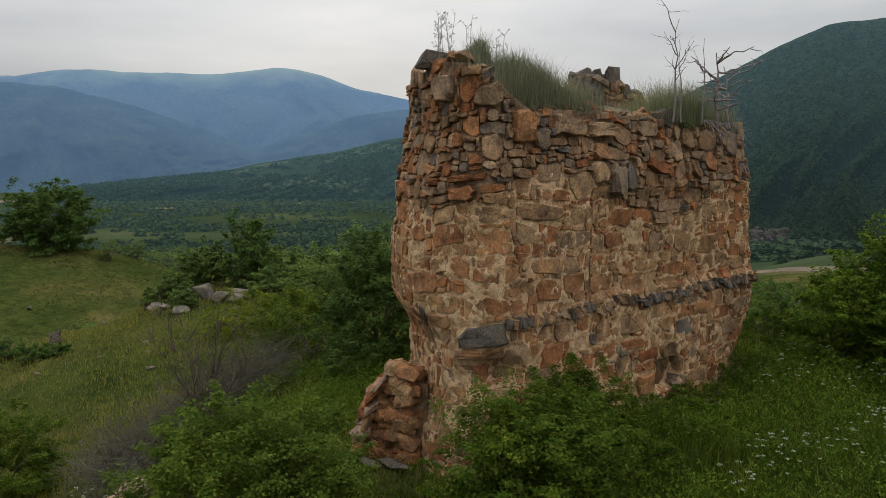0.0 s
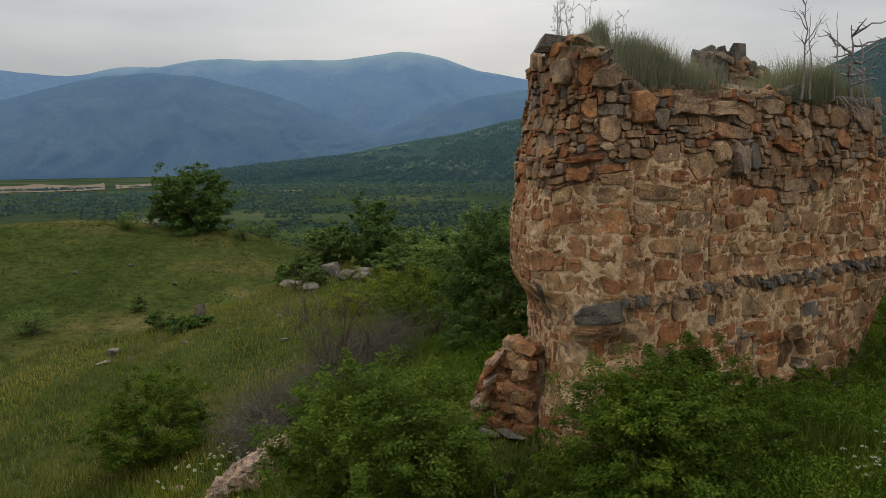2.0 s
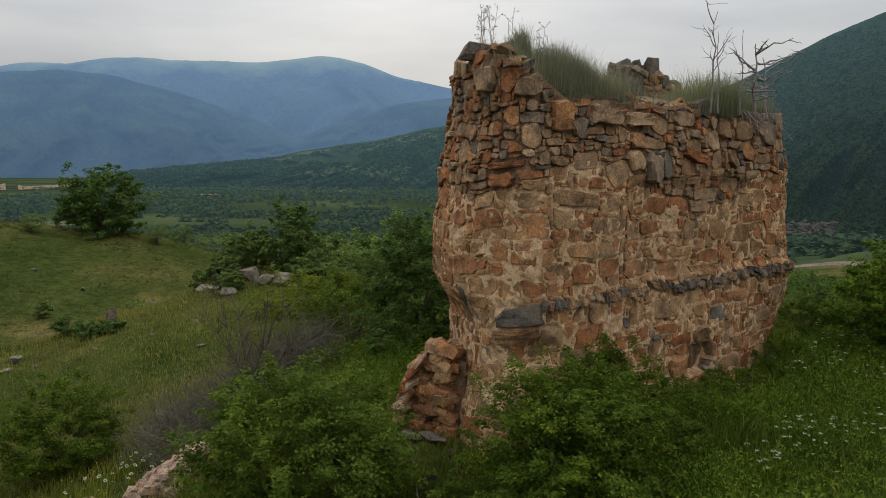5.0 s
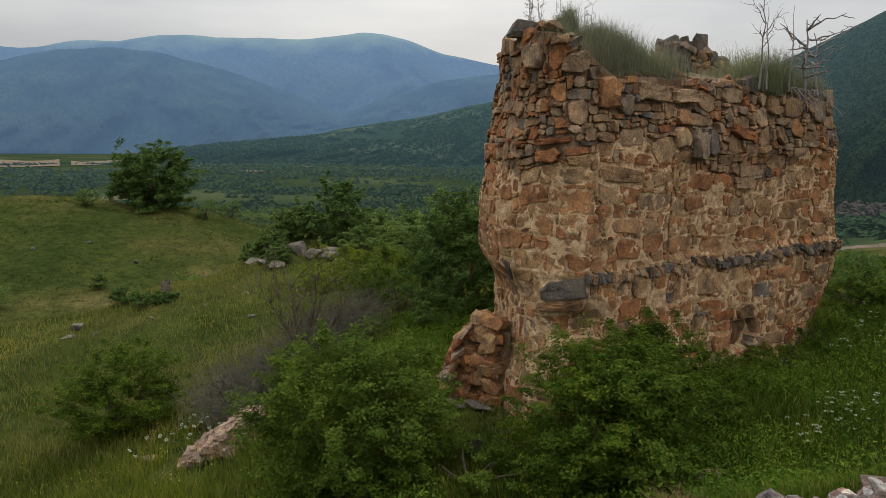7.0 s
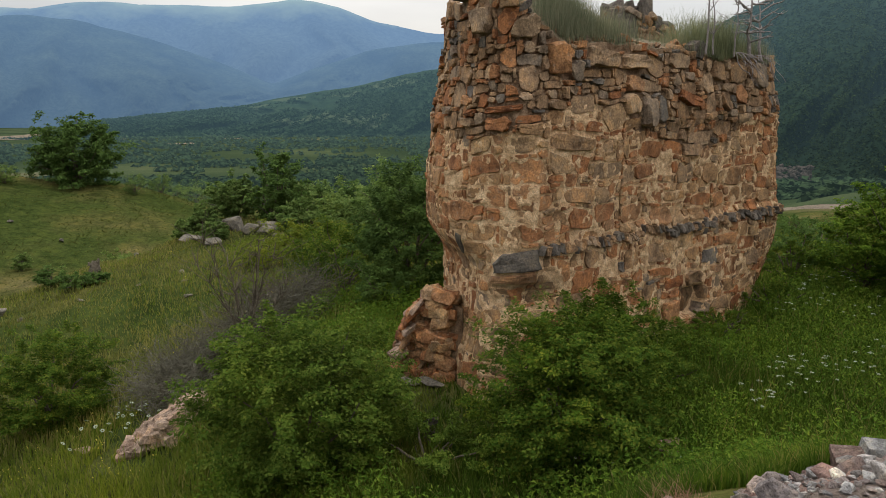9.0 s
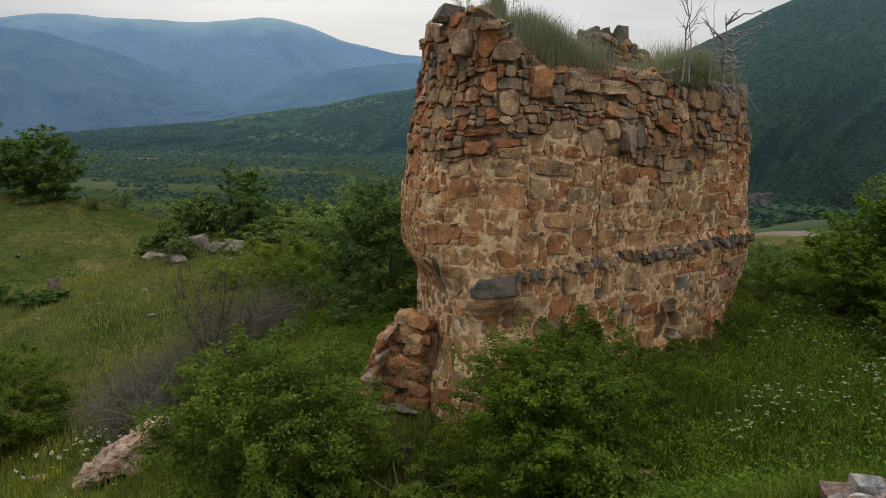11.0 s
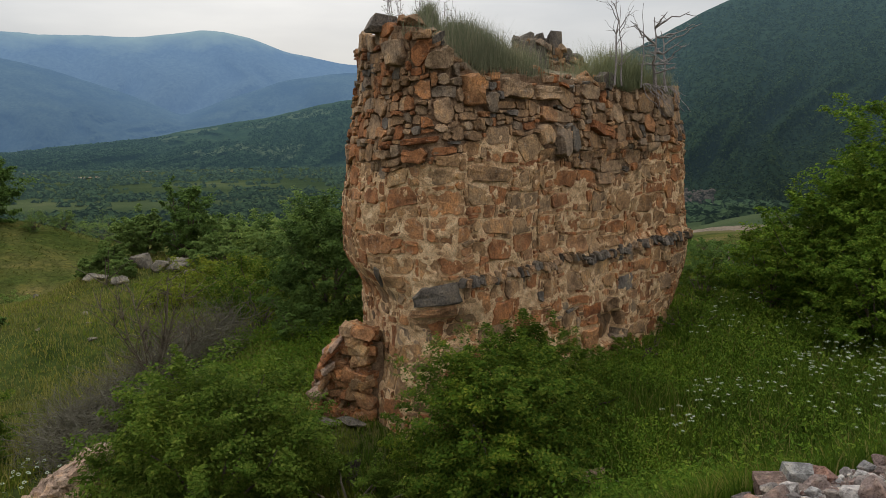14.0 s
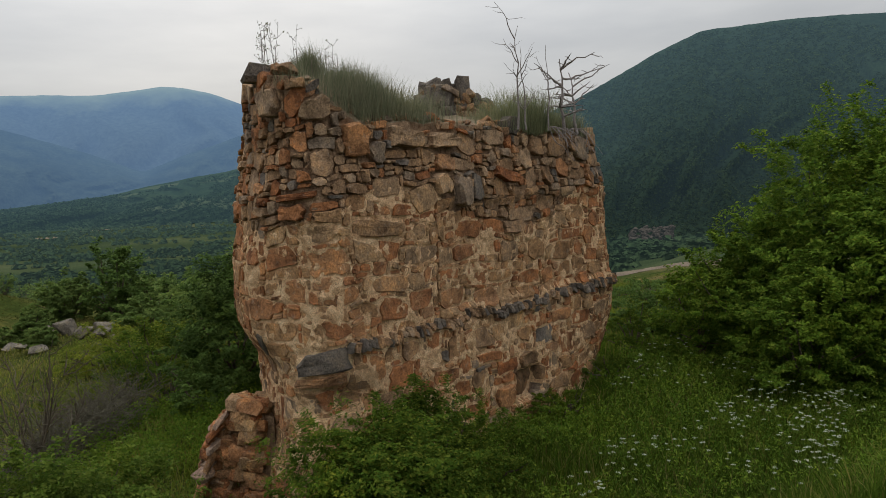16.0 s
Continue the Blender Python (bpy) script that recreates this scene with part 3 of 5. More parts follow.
def wall_point(s, z, d=0.0):
    s, z = np.asarray(s, float), np.asarray(z, float)
    sm = s % LEN
    x, y = np.interp(sm, CS, CURVE[:, 0]), np.interp(sm, CS, CURVE[:, 1])
    e = 0.12
    tx = np.interp((sm + e) % LEN, CS, CURVE[:, 0]) - np.interp((sm - e) % LEN, CS, CURVE[:, 0])
    ty = np.interp((sm + e) % LEN, CS, CURVE[:, 1]) - np.interp((sm - e) % LEN, CS, CURVE[:, 1])
    l = np.hypot(tx, ty)
    nx, ny = ty / l, -tx / l
    o = wall_off(sm, z) + d
    return np.stack([x + nx * o, y + ny * o, z], -1)


def warp(s, z):
    """Makes courses wander and joints slant, alike for neighbours."""
    return (s + 0.07 * vnoise(s * 2.3 + 9, z * 2.9) + 0.025 * vnoise(s * 6, z * 6),
            z + 0.055 * vnoise(s * 1.7, z * 1.3 + 4) + 0.03 * vnoise(s * 5 + 3, z * 5))


tower = thing("ruined_tower", "crumbling reddish-brown rubble stone tower ruin overgrown on top with grass", "ruin", at=(2.3, 11.5, 0))
TOWER_INV = Matrix.Translation((-2.3, -11.5, 0))
Z0 = -0.9


def dry_zone(s, z):
    """Where the mortar has washed out: the upper courses, lower over the rounded end."""
    edge = 3.42 + 0.28 * vnoise(np.asarray(s) * 1.1, 0 * np.asarray(s) + 8) - 0.28 * sstep(S_CRACK - 0.1, S_CRACK + 0.3, s) * sstep(S_END, S_CRACK + 2.2, s)
    return np.asarray(z) > edge


def make_core():
    ns, nz = 720, 240
    s = np.concatenate([np.linspace(-0.9, 10.2, 640, endpoint=False), np.linspace(10.2, LEN - 0.9, 80, endpoint=False)])
    v = np.linspace(0, 1, nz)
    S, Vv = np.meshgrid(s, v)
    Z = Z0 + (top_z(S) - 0.05 - Z0) * Vv
    dry = dry_zone(S, Z)
    D = np.where(dry, -0.030, -0.004) + 0.014 * fbm(S * 3.5, Z * 3.5) + 0.034 * fbm(S * 11, Z * 11, 3)
    D = D - 0.07 * np.exp(-((S - S_CRACK) / 0.035) ** 2) * (Z > 1.9) * (Z < 3.45)
    W = wall_point(S.ravel(), Z.ravel(), D.ravel())
    rings, zc = [W], None
    cx, cy = 2.2, 11.7
    top = W[-ns:]
    for k in range(1, 15):
        f = k / 14
        x, y = top[:, 0] + (cx - top[:, 0]) * f * 0.995, top[:, 1] + (cy - top[:, 1]) * f * 0.995
        inner = 4.6 + 0.22 * np.exp(-((x - 0.5) ** 2 + (y - 9.65) ** 2) / 0.4) + 0.12 * np.exp(-((x - 0.95) ** 2 + (y - 9.95) ** 2) / 0.35) + 0.25 * np.exp(-((x - 0.2) ** 2 + (y - 9.9) ** 2) / 0.8) + 0.2 * np.exp(-((x - 2.7) ** 2 + (y - 13) ** 2) / 0.7)
        g = sstep(0, 0.35, f)
        rings.append(np.column_stack([x, y, top[:, 2] * (1 - g) + inner * g + 0.06 * fbm(x * 2.5, y * 2.5) * min(1, 4 * f)]))
    V = np.vstack(rings)
    n = nz + 14
    i, j = np.meshgrid(np.arange(n - 1), np.arange(ns), indexing="ij")
    j2 = (j + 1) % ns
    F = np.stack([i * ns + j, i * ns + j2, (i + 1) * ns + j2, (i + 1) * ns + j], -1).reshape(-1, 4)
    me = mesh_np("wall_core", V - np.array([2.3, 11.5, 0]), F, [M_MORTAR, M_FILL, M_SOIL], True)
    row = i.ravel()
    mid = np.where(row < nz - 1, dry[np.minimum(row, nz - 1), j.ravel()].astype(int), 2)
    me.polygons.foreach_set("material_index", mid.astype(np.int32))
    part("wall_core", me, tower, "pale lime mortar and earth core")


make_core()


K = 12


def stone_verts(s0, s1, z0, z1, proud, joint, rng, cut=0.28):
    """One stone of the face: an irregular eight-sided block, rounded towards the face."""
    w, h = s1 - s0, z1 - z0
    j = min(joint, 0.3 * min(w, h)) * 0.5
    a0, a1, b0, b1 = s0 + j, s1 - j, z0 + j, z1 - j
    m = min(a1 - a0, b1 - b0)
    c = rng.uniform(0.05, cut, 8) * m
    p = [(a0 + c[0] * 1.3, b0), ((a0 + a1) / 2, b0), (a1 - c[1] * 1.3, b0), (a1, b0 + c[2]), (a1, (b0 + b1) / 2), (a1, b1 - c[3]),
         (a1 - c[4] * 1.3, b1), ((a0 + a1) / 2, b1), (a0 + c[5] * 1.3, b1), (a0, b1 - c[6]), (a0, (b0 + b1) / 2), (a0, b0 + c[7])]
    P = np.array(p) + rng.uniform(-0.10, 0.10, (K, 2)) * m
    C = P.mean(0)
    tilt = rng.uniform(-0.16, 0.16, 2) * min(1, proud / 0.03)
    S, Z, D = [], [], []
    for k, (shrink, d) in enumerate(((1.02, -0.12), (1.0, proud * 0.7), (0.9, proud))):
        q = C + (P - C) * shrink + (rng.uniform(-0.04, 0.04, (K, 2)) * m if k == 2 else 0)
        lean = (q - C) @ tilt if k else 0
        S.append(q[:, 0])
        Z.append(q[:, 1])
        D.append(d + lean + (rng.uniform(-0.25, 0.2, K) * (proud * 0.6 + 0.008) if k else np.zeros(K)))
    S.append([C[0]])
    Z.append([C[1]])
    D.append([proud * rng.uniform(0.85, 1.15)])
    S, Z, D = np.concatenate(S), np.concatenate(Z), np.concatenate(D)
    Sw, Zw = warp(S, Z)
    return wall_point(Sw, Zw, D)


_q = [(r * K + i, r * K + (i + 1) % K, (r + 1) * K + (i + 1) % K, (r + 1) * K + i) for r in range(2) for i in range(K)]
STONE_F = np.array([t for a, b, c, d in _q for t in ((a, b, c), (a, c, d))] + [(2 * K + i, 2 * K + (i + 1) % K, 3 * K) for i in range(K)])

# large stones told apart in the masonry: place on the plan, height of the foot, width, height, how far proud, which stone
FEATURES = [(0.50, 8.685, 1.58, 0.70, 0.27, 0.045, "d"), (0.44, 8.69, 1.43, 0.62, 0.13, 0.06, "R"), (1.02, 9.0, 4.02, 0.36, 0.36, 0.12, "r"), (1.62, 9.45, 4.12, 0.52, 0.28, 0.10, "b"),
            (2.2, 9.98, 4.1, 0.5, 0.25, 0.10, "b"), (2.12, 9.9, 3.5, 0.30, 0.24, 0.10, "p"), (2.42, 10.2, 3.32, 0.30, 0.42, 0.11, "b"),
            (2.62, 10.4, 3.36, 0.2, 0.4, 0.04, "d"), (1.2, 9.12, 3.05, 0.72, 0.2, 0.04, "b"), (0.25, 8.75, 3.30, 0.40, 0.22, 0.075, "r"), (3.42, 11.14, 0.88, 0.55, 0.22, 0.05, "b"),
            (3.32, 11.05, 0.42, 0.55, 0.40, 0.05, "b"), (2.95, 10.7, 0.40, 0.34, 0.36, 0.06, "r"), (-0.1, 9.0, 4.55, 0.42, 0.36, 0.10, "b"), (0.3, 8.75, 3.56, 0.5, 0.1, 0.075, "r"),
            (4.3, 11.9, 4.0, 0.4, 0.34, 0.06, "b"), (3.9, 11.55, 4.02, 0.4, 0.34, 0.06, "b"), (4.85, 12.4, 3.98, 0.4, 0.36, 0.06, "b"), (-0.30, 9.2, 1.75, 0.12, 0.3, 0.03, "d")]


def lay_masonry():
    rng = np.random.RandomState(11)
    cells = []
    feats = []
    for x, y, z, w, h, pr, k in FEATURES:
        s = s_at(x, y)
        feats.append((s - w / 2, s + w / 2, z, z + h, pr, k))
        cells.append((s - w / 2, s + w / 2, z, z + h, pr, 0.02, k, 0.36))

    def taken(a0, a1, b0, b1):
        ca, cb = (a0 + a1) / 2, (b0 + b1) / 2
        return any(f[0] - 0.02 < ca < f[1] + 0.02 and f[2] - 0.02 < cb < f[3] + 0.02 for f in feats)

    def put(a0, a1, b0, b1):
        ca, cb = (a0 + a1) / 2, (b0 + b1) / 2
        if taken(a0, a1, b0, b1) or cb > float(top_z(ca)) - 0.03:
            return
        dry = bool(dry_zone(ca, cb))
        if dry:
            proud, joint = rng.uniform(-0.04, 0.075), rng.uniform(0.006, 0.03)
            kind = rng.choice(list("rrbbbbbbbbbd")) if ca > S_CORNER else rng.choice(list("rrrrbbbbbbbd"))
        else:
            lower = cb < 1.85
            proud, joint = rng.uniform(-0.004, 0.026), rng.uniform(0.008, 0.06)
            kind = rng.choice(list("rrrrrrrrrbbbbbbbbbbbbbbbbbbbbbbbbrrrrrrrrrrrrrrd" if lower else "rrrrrrbbbbb"))
            if rng.rand() < 0.02:
                return
        cells.append((a0, a1, b0, b1, max(proud, 0.004), joint, kind if dry or kind == "d" or (cb < 1.8 and rng.rand() < 0.55) else kind.upper(), 0.42 if dry else 0.40))

    # rubble packed without courses: the large blocks first, smaller ones into the gaps
    g = 0.058
    s0, z0 = -0.9, -0.65
    ns, nz = int((S_END + 0.5 - s0) / g), int((5.15 - z0) / g)
    full = np.zeros((ns, nz), bool)
    for f in feats:
        full[max(0, int((f[0] - s0) / g)):int((f[1] - s0) / g) + 1, max(0, int((f[2] - z0) / g)):int((f[3] - z0) / g) + 1] = True
    zb = int((1.84 - z0) / g)
    c0 = int((S_CORNER + 0.3 - s0) / g)
    full[c0:, zb:zb + 2] = True
    q = s0 + c0 * g
    while q < S_END + 0.4:
        w = rng.uniform(0.03, 0.10)
        a = z0 + zb * g
        cells.append((q, q + w, a + rng.uniform(-0.03, 0.03), a + 2 * g + rng.uniform(-0.035, 0.04), rng.uniform(0.045, 0.11), 0.010, "d" if rng.rand() < 0.55 else "b", 0.4))
        q += w
    crack = int((S_CRACK - s0) / g)
    sizes = [(9, 4), (8, 5), (7, 5), (10, 3), (6, 5), (7, 4), (6, 4), (5, 5), (8, 3), (6, 3), (5, 4), (4, 5), (4, 4), (5, 3), (3, 4), (4, 3), (6, 2), (3, 3), (4, 2), (5, 2), (3, 2), (2, 3), (2, 2), (3, 1), (2, 1), (1, 2), (1, 1)]
    share = {0: 0.35, 1: 0.4, 2: 0.45, 3: 0.35}
    for k, (w, h) in enumerate(sizes):
        tries = 150 if k < 6 else (420 if k < 12 else 900)
        if w * h > 6:
            spots = zip(rng.randint(0, ns - w, tries), rng.randint(0, nz - h, tries))
        else:
            spots = [(a, b) for a in range(ns - w) for b in range(nz - h)]
            spots = [spots[t] for t in rng.permutation(len(spots))]
            if w * h >= 4:
                spots = spots[:int(len(spots) * 0.5)]
        for a, b in spots:
            if full[a:a + w, b:b + h].any():
                continue
            zc, sc = z0 + (b + h / 2) * g, s0 + (a + w / 2) * g
            if bool(dry_zone(sc, zc)) and (h > 3 or w > 6 or w * h > 10) and rng.rand() < (0.45 if zc > float(top_z(sc)) - 0.5 else 0.93 if sc < S_CRACK else 0.85):
                continue
            if a < crack < a + w and 1.9 < zc < 3.4:
                continue
            full[a:a + w, b:b + h] = True
            if w * h <= 1 and rng.rand() < 0.6:
                continue
            put(s0 + a * g, s0 + (a + w) * g, z0 + b * g, z0 + (b + h) * g)
    return cells, rng


def make_masonry():
    cells, rng = lay_masonry()
    obj_mat = {"r": M_RED, "b": M_BROWN, "d": M_DARK, "p": M_BROWN, "R": M_RED_L, "B": M_BROWN_L}
    join_mat = {"r": 0, "b": 1, "d": 2, "p": 1, "R": 3, "B": 4}
    order = sorted(range(len(cells)), key=lambda i: (i >= len(FEATURES), abs((cells[i][0] + cells[i][1]) / 2 - S_CORNER - 0.3) + 0.35 * abs((cells[i][2] + cells[i][3]) / 2 - 2.6)))
    singles, JV, JF, JM, n = 0, [], [], [], 0
    for i in order:
        a0, a1, b0, b1, pr, jt, kind, cut = cells[i]
        V = stone_verts(a0, a1, b0, b1, pr, jt, rng, cut)
        if singles < 300:
            c = V.mean(0)
            me = mesh_np("stone", V - c, STONE_F, obj_mat[kind])
            ob = part("stone", me, tower)
            ob.location = Vector(c) - Vector((2.3, 11.5, 0))
            singles += 1
        else:
            JV.append(V)
            JF.append(STONE_F + n)
            JM += [join_mat[kind]] * len(STONE_F)
            n += len(V)
    me = mesh_np("rubble_masonry", np.vstack(JV) - np.array([2.3, 11.5, 0]), np.vstack(JF), [M_RED_J, M_BROWN_J, M_DARK_J, M_RED_LJ, M_BROWN_LJ])
    me.polygons.foreach_set("material_index", np.array(JM, np.int32))
    part("rubble_masonry", me, tower, kind="stuff")


# ---------------------------------------------------------------- rocks
def rock_mesh(rng, size, mat, n=13, squash=(1, 0.8, 0.6), worn=True):
    """An angular broken stone: the hull of scattered points, edges a little worn."""
    bm = bmesh.new()
    for _ in range(n):
        v = rng.normal(size=3)
        v = v / np.linalg.norm(v) * rng.uniform(0.8, 1.0) * 0.5 * size * np.array(squash)
        bm.verts.new(v)
    r = bmesh.ops.convex_hull(bm, input=bm.verts)
    bmesh.ops.delete(bm, geom=[g for g in r["geom_interior"] if isinstance(g, bmesh.types.BMVert)], context="VERTS")
    if worn:
        bmesh.ops.bevel(bm, geom=bm.edges[:], offset=size * 0.025, segments=1, affect="EDGES", clamp_overlap=True)
    bmesh.ops.recalc_face_normals(bm, faces=bm.faces)
    me = bpy.data.meshes.new("rock")
    bm.to_mesh(me)
    bm.free()
    me.materials.append(mat)
    return me


def block_mesh(rng, w, d, h, mat, worn=0.1):
    """A roughly squared block: knocked corners, faces a little bulged and split."""
    bm = bmesh.new()
    for sx in (-0.5, 0.5):
        for sy in (-0.5, 0.5):
            for sz in (-0.5, 0.5):
                for _ in range(2):
                    q = rng.uniform(1 - 3.2 * worn, 1.0, 3)
                    bm.verts.new((sx * w * q[0], sy * d * q[1], sz * h * q[2]))
    for _ in range(5):
        v = rng.normal(size=3)
        v /= np.abs(v).max()
        bm.verts.new(v * 0.5 * np.array([w, d, h]) * 0.97)
    r = bmesh.ops.convex_hull(bm, input=bm.verts)
    bmesh.ops.delete(bm, geom=[g for g in r["geom_interior"] if isinstance(g, bmesh.types.BMVert)], context="VERTS")
    bmesh.ops.recalc_face_normals(bm, faces=bm.faces)
    me = bpy.data.meshes.new("block")
    bm.to_mesh(me)
    bm.free()
    me.materials.append(mat)
    return me


def rand_turn(rng, flat=0.35):
    return Euler((rng.uniform(-flat, flat), rng.uniform(-flat, flat), rng.uniform(0, 6.28))).to_matrix().to_4x4()


def mesh_arrays(me):
    me.calc_loop_triangles()
    V = np.empty(len(me.vertices) * 3, np.float32)
    me.vertices.foreach_get("co", V)
    T = np.empty(len(me.loop_triangles) * 3, np.int32)
    me.loop_triangles.foreach_get("vertices", T)
    return V.reshape(-1, 3), T.reshape(-1, 3)


def joined_rocks(name, rng, places, sizes, mats, flat=0.6, kinds=10):
    base = [mesh_arrays(rock_mesh(rng, 1.0, mats[0], 11, (1, rng.uniform(0.6, 0.9), rng.uniform(0.4, 0.75)), False)) for _ in range(kinds)]
    VV, FF, n = [], [], 0
    for p, s in zip(places, sizes):
        V, T = base[rng.randint(kinds)]
        R = np.array(rand_turn(rng, flat).to_3x3())
        VV.append((V * s) @ R.T + p)
        FF.append(T + n)
        n += len(V)
    return mesh_np(name, np.vstack(VV), np.vstack(FF), mats)


def make_tower_caps():
    """Loose stones left along the broken wall top, and the stub of inner wall at the back."""
    rng = np.random.RandomState(21)
    s = 0.9
    mats = [M_BROWN, M_BROWN, M_RED, M_DARK, M_BROWN]
    while s < S_END:
        size = rng.uniform(0.16, 0.40)
        z = float(top_z(s))
        p = wall_point(s, z - 0.02 + size * 0.12, -0.10 - size * 0.25)
        me = rock_mesh(rng, size, mats[rng.randint(5)], 12, (1, 0.8, 0.55))
        ob = part("cap_stone", me, tower)
        ob.matrix_basis = TOWER_INV @ Matrix.Translation(Vector(p)) @ rand_turn(rng, 0.25)
        s += size * rng.uniform(0.55, 0.95)
    me = block_mesh(rng, 0.44, 0.4, 0.25, M_DARK, 0.16)
    ob = part("cap_stone", me, tower, "dark grey block at the highest corner")
    ob.matrix_basis = TOWER_INV @ Matrix.Translation((-0.12, 9.64, 5.09)) @ pose(0, 0, 0, 3, 3, 12)
    for x, y, z, q in ((2.45, 13.1, 4.9, 0.9), (2.85, 13.15, 4.85, 0.9), (3.25, 13.25, 4.65, 0.7)):
        ob = part("inner_wall_core", rock_mesh(rng, q, M_DARK, 22, (0.8, 0.6, 1.0)), tower)
        ob.matrix_basis = TOWER_INV @ Matrix.Translation((x, y, z)) @ rand_turn(rng, 0.2)
    for k in range(170):
        f, q = rng.rand(), rng.rand() ** 0.7
        top = float(np.interp(f, [0, 0.12, 0.55, 0.75, 1.0], [5.1, 5.38, 5.42, 5.2, 4.9])) - 0.12
        z = 4.45 + (top - 4.45) * q
        x, y = 2.2 + 1.35 * f, 12.9 + 0.4 * f + rng.uniform(-0.22, 0.12)
        dark = rng.rand() < (0.75 if f < 0.55 else 0.15)
        w = rng.uniform(0.18, 0.34)
        me = block_mesh(rng, w * 0.8, w, w * 1.3, M_DARK, 0.2) if dark else block_mesh(rng, w * 1.2, w, w * 0.5, M_BROWN, 0.2)
        ob = part("inner_wall_stone", me, tower)
        ob.matrix_basis = TOWER_INV @ Matrix.Translation((x, y, z)) @ pose(0, 0, 0, rng.uniform(-12, 12), rng.uniform(-12, 12) if dark else rng.uniform(10, 35), rng.uniform(0, 360))


def make_stub():
    """The torn stub of wall beside the tower's foot: a ragged stack of blocks, with slabs leaning on its outer side."""
    rng = np.random.RandomState(31)
    stub = thing("wall_stub", "torn low rubble wall stub with leaning slabs at the tower", "ruin", at=(-0.7, 9.7, 0))
    inv = Matrix.Translation((0.7, -9.7, 0))
    mats = [M_RED_L, M_BROWN_L, M_RED_L, M_RED, M_BROWN_L]

    def crest(f):
        return float(np.interp(f, [0, 0.35, 0.6, 1.0], [1.10, 1.14, 0.86, 0.30]))

    for k in range(7):
        f = -0.1 + 0.15 * k
        x, y, z0 = -0.40 - 0.60 * f, 9.76 + 0.3 * f, -0.45
        h = crest(f) - 0.10 - z0
        ob = part("earth_core", block_mesh(rng, 0.36, 0.5, h, M_FILL, 0.09), stub)
        ob.matrix_basis = inv @ Matrix.Translation((x, y, z0 + h * 0.5)) @ pose(0, 0, 0, 0, 0, rng.uniform(-12, 12))
    for k in range(260):
        f = rng.uniform(-0.02, 1.0)
        top = crest(f)
        z = -0.3 + (top + 0.3) * rng.rand() ** 0.9
        w = rng.choice([0.12, 0.18, 0.26, 0.36], p=[0.3, 0.35, 0.23, 0.12])
        x, y = -0.40 - 0.66 * f, 9.50 + 0.3 * f + rng.uniform(-0.05, 0.09)
        me = block_mesh(rng, w, w * 0.9, w * rng.uniform(0.35, 0.75), mats[rng.randint(5)], 0.2)
        ob = part("stone", me, stub)
        ob.matrix_basis = inv @ Matrix.Translation((x, y, min(z, top - 0.05))) @ pose(0, 0, 0, rng.uniform(-15, 15), rng.uniform(-12, 22), rng.uniform(-40, 20))
    for k in range(34):
        f = rng.uniform(-0.1, 0.95)
        w = rng.uniform(0.14, 0.3)
        ob = part("stone", block_mesh(rng, w, w, w * 0.55, mats[rng.randint(5)], 0.2), stub)
        ob.matrix_basis = inv @ Matrix.Translation((-0.4 - 0.64 * f, 9.74 + 0.3 * f + rng.uniform(-0.15, 0.2), crest(f) - 0.08)) @ rand_turn(rng, 0.4)
    for k in range(16):
        f = k / 15
        me = block_mesh(rng, rng.uniform(0.2, 0.42), 0.28, rng.uniform(0.06, 0.11), mats[k % 5] if k % 2 else M_PINK, 0.2)
        ob = part("leaning_slab", me, stub)
        ob.matrix_basis = inv @ Matrix.Translation((-0.84 - 0.30 * f + rng.uniform(-0.04, 0.04), 9.58 + 0.12 * (k % 3), 0.92 - 0.85 * f)) @ pose(0, 0, 0, rng.uniform(-12, 12), -rng.uniform(30, 62), rng.uniform(-35, 25))
    for x, y, q in ((-0.62, 9.25, 0.6), (-0.95, 9.35, 0.5)):
        ob = part("flat_slab", rock_mesh(rng, q, M_ROCK, 16, (1, 0.4, 0.13)), stub, "flat grey ledge slab")
        ob.matrix_basis = inv @ Matrix.Translation((x, y, hz(x, y) + 0.07)) @ pose(0, 0, 0, 4, 8, -35)


def boulder(name, label, x, y, size, mat, rng, squash=(1, 0.8, 0.6), group="", lift=0.12, yaw=None, tilt=0.15):
    me = rock_mesh(rng, size, mat, 10, squash)
    ob = new(name, me)
    ob.matrix_basis = Matrix.Translation((x, y, hz(x, y) + size * squash[2] * lift)) @ (rand_turn(rng, tilt) if yaw is None else pose(0, 0, 0, 6, -8, yaw))
    return tagged(ob, label, "rock", group)


def polar(az, d):
    return d * math.sin(radians(az)), d * math.cos(radians(az))


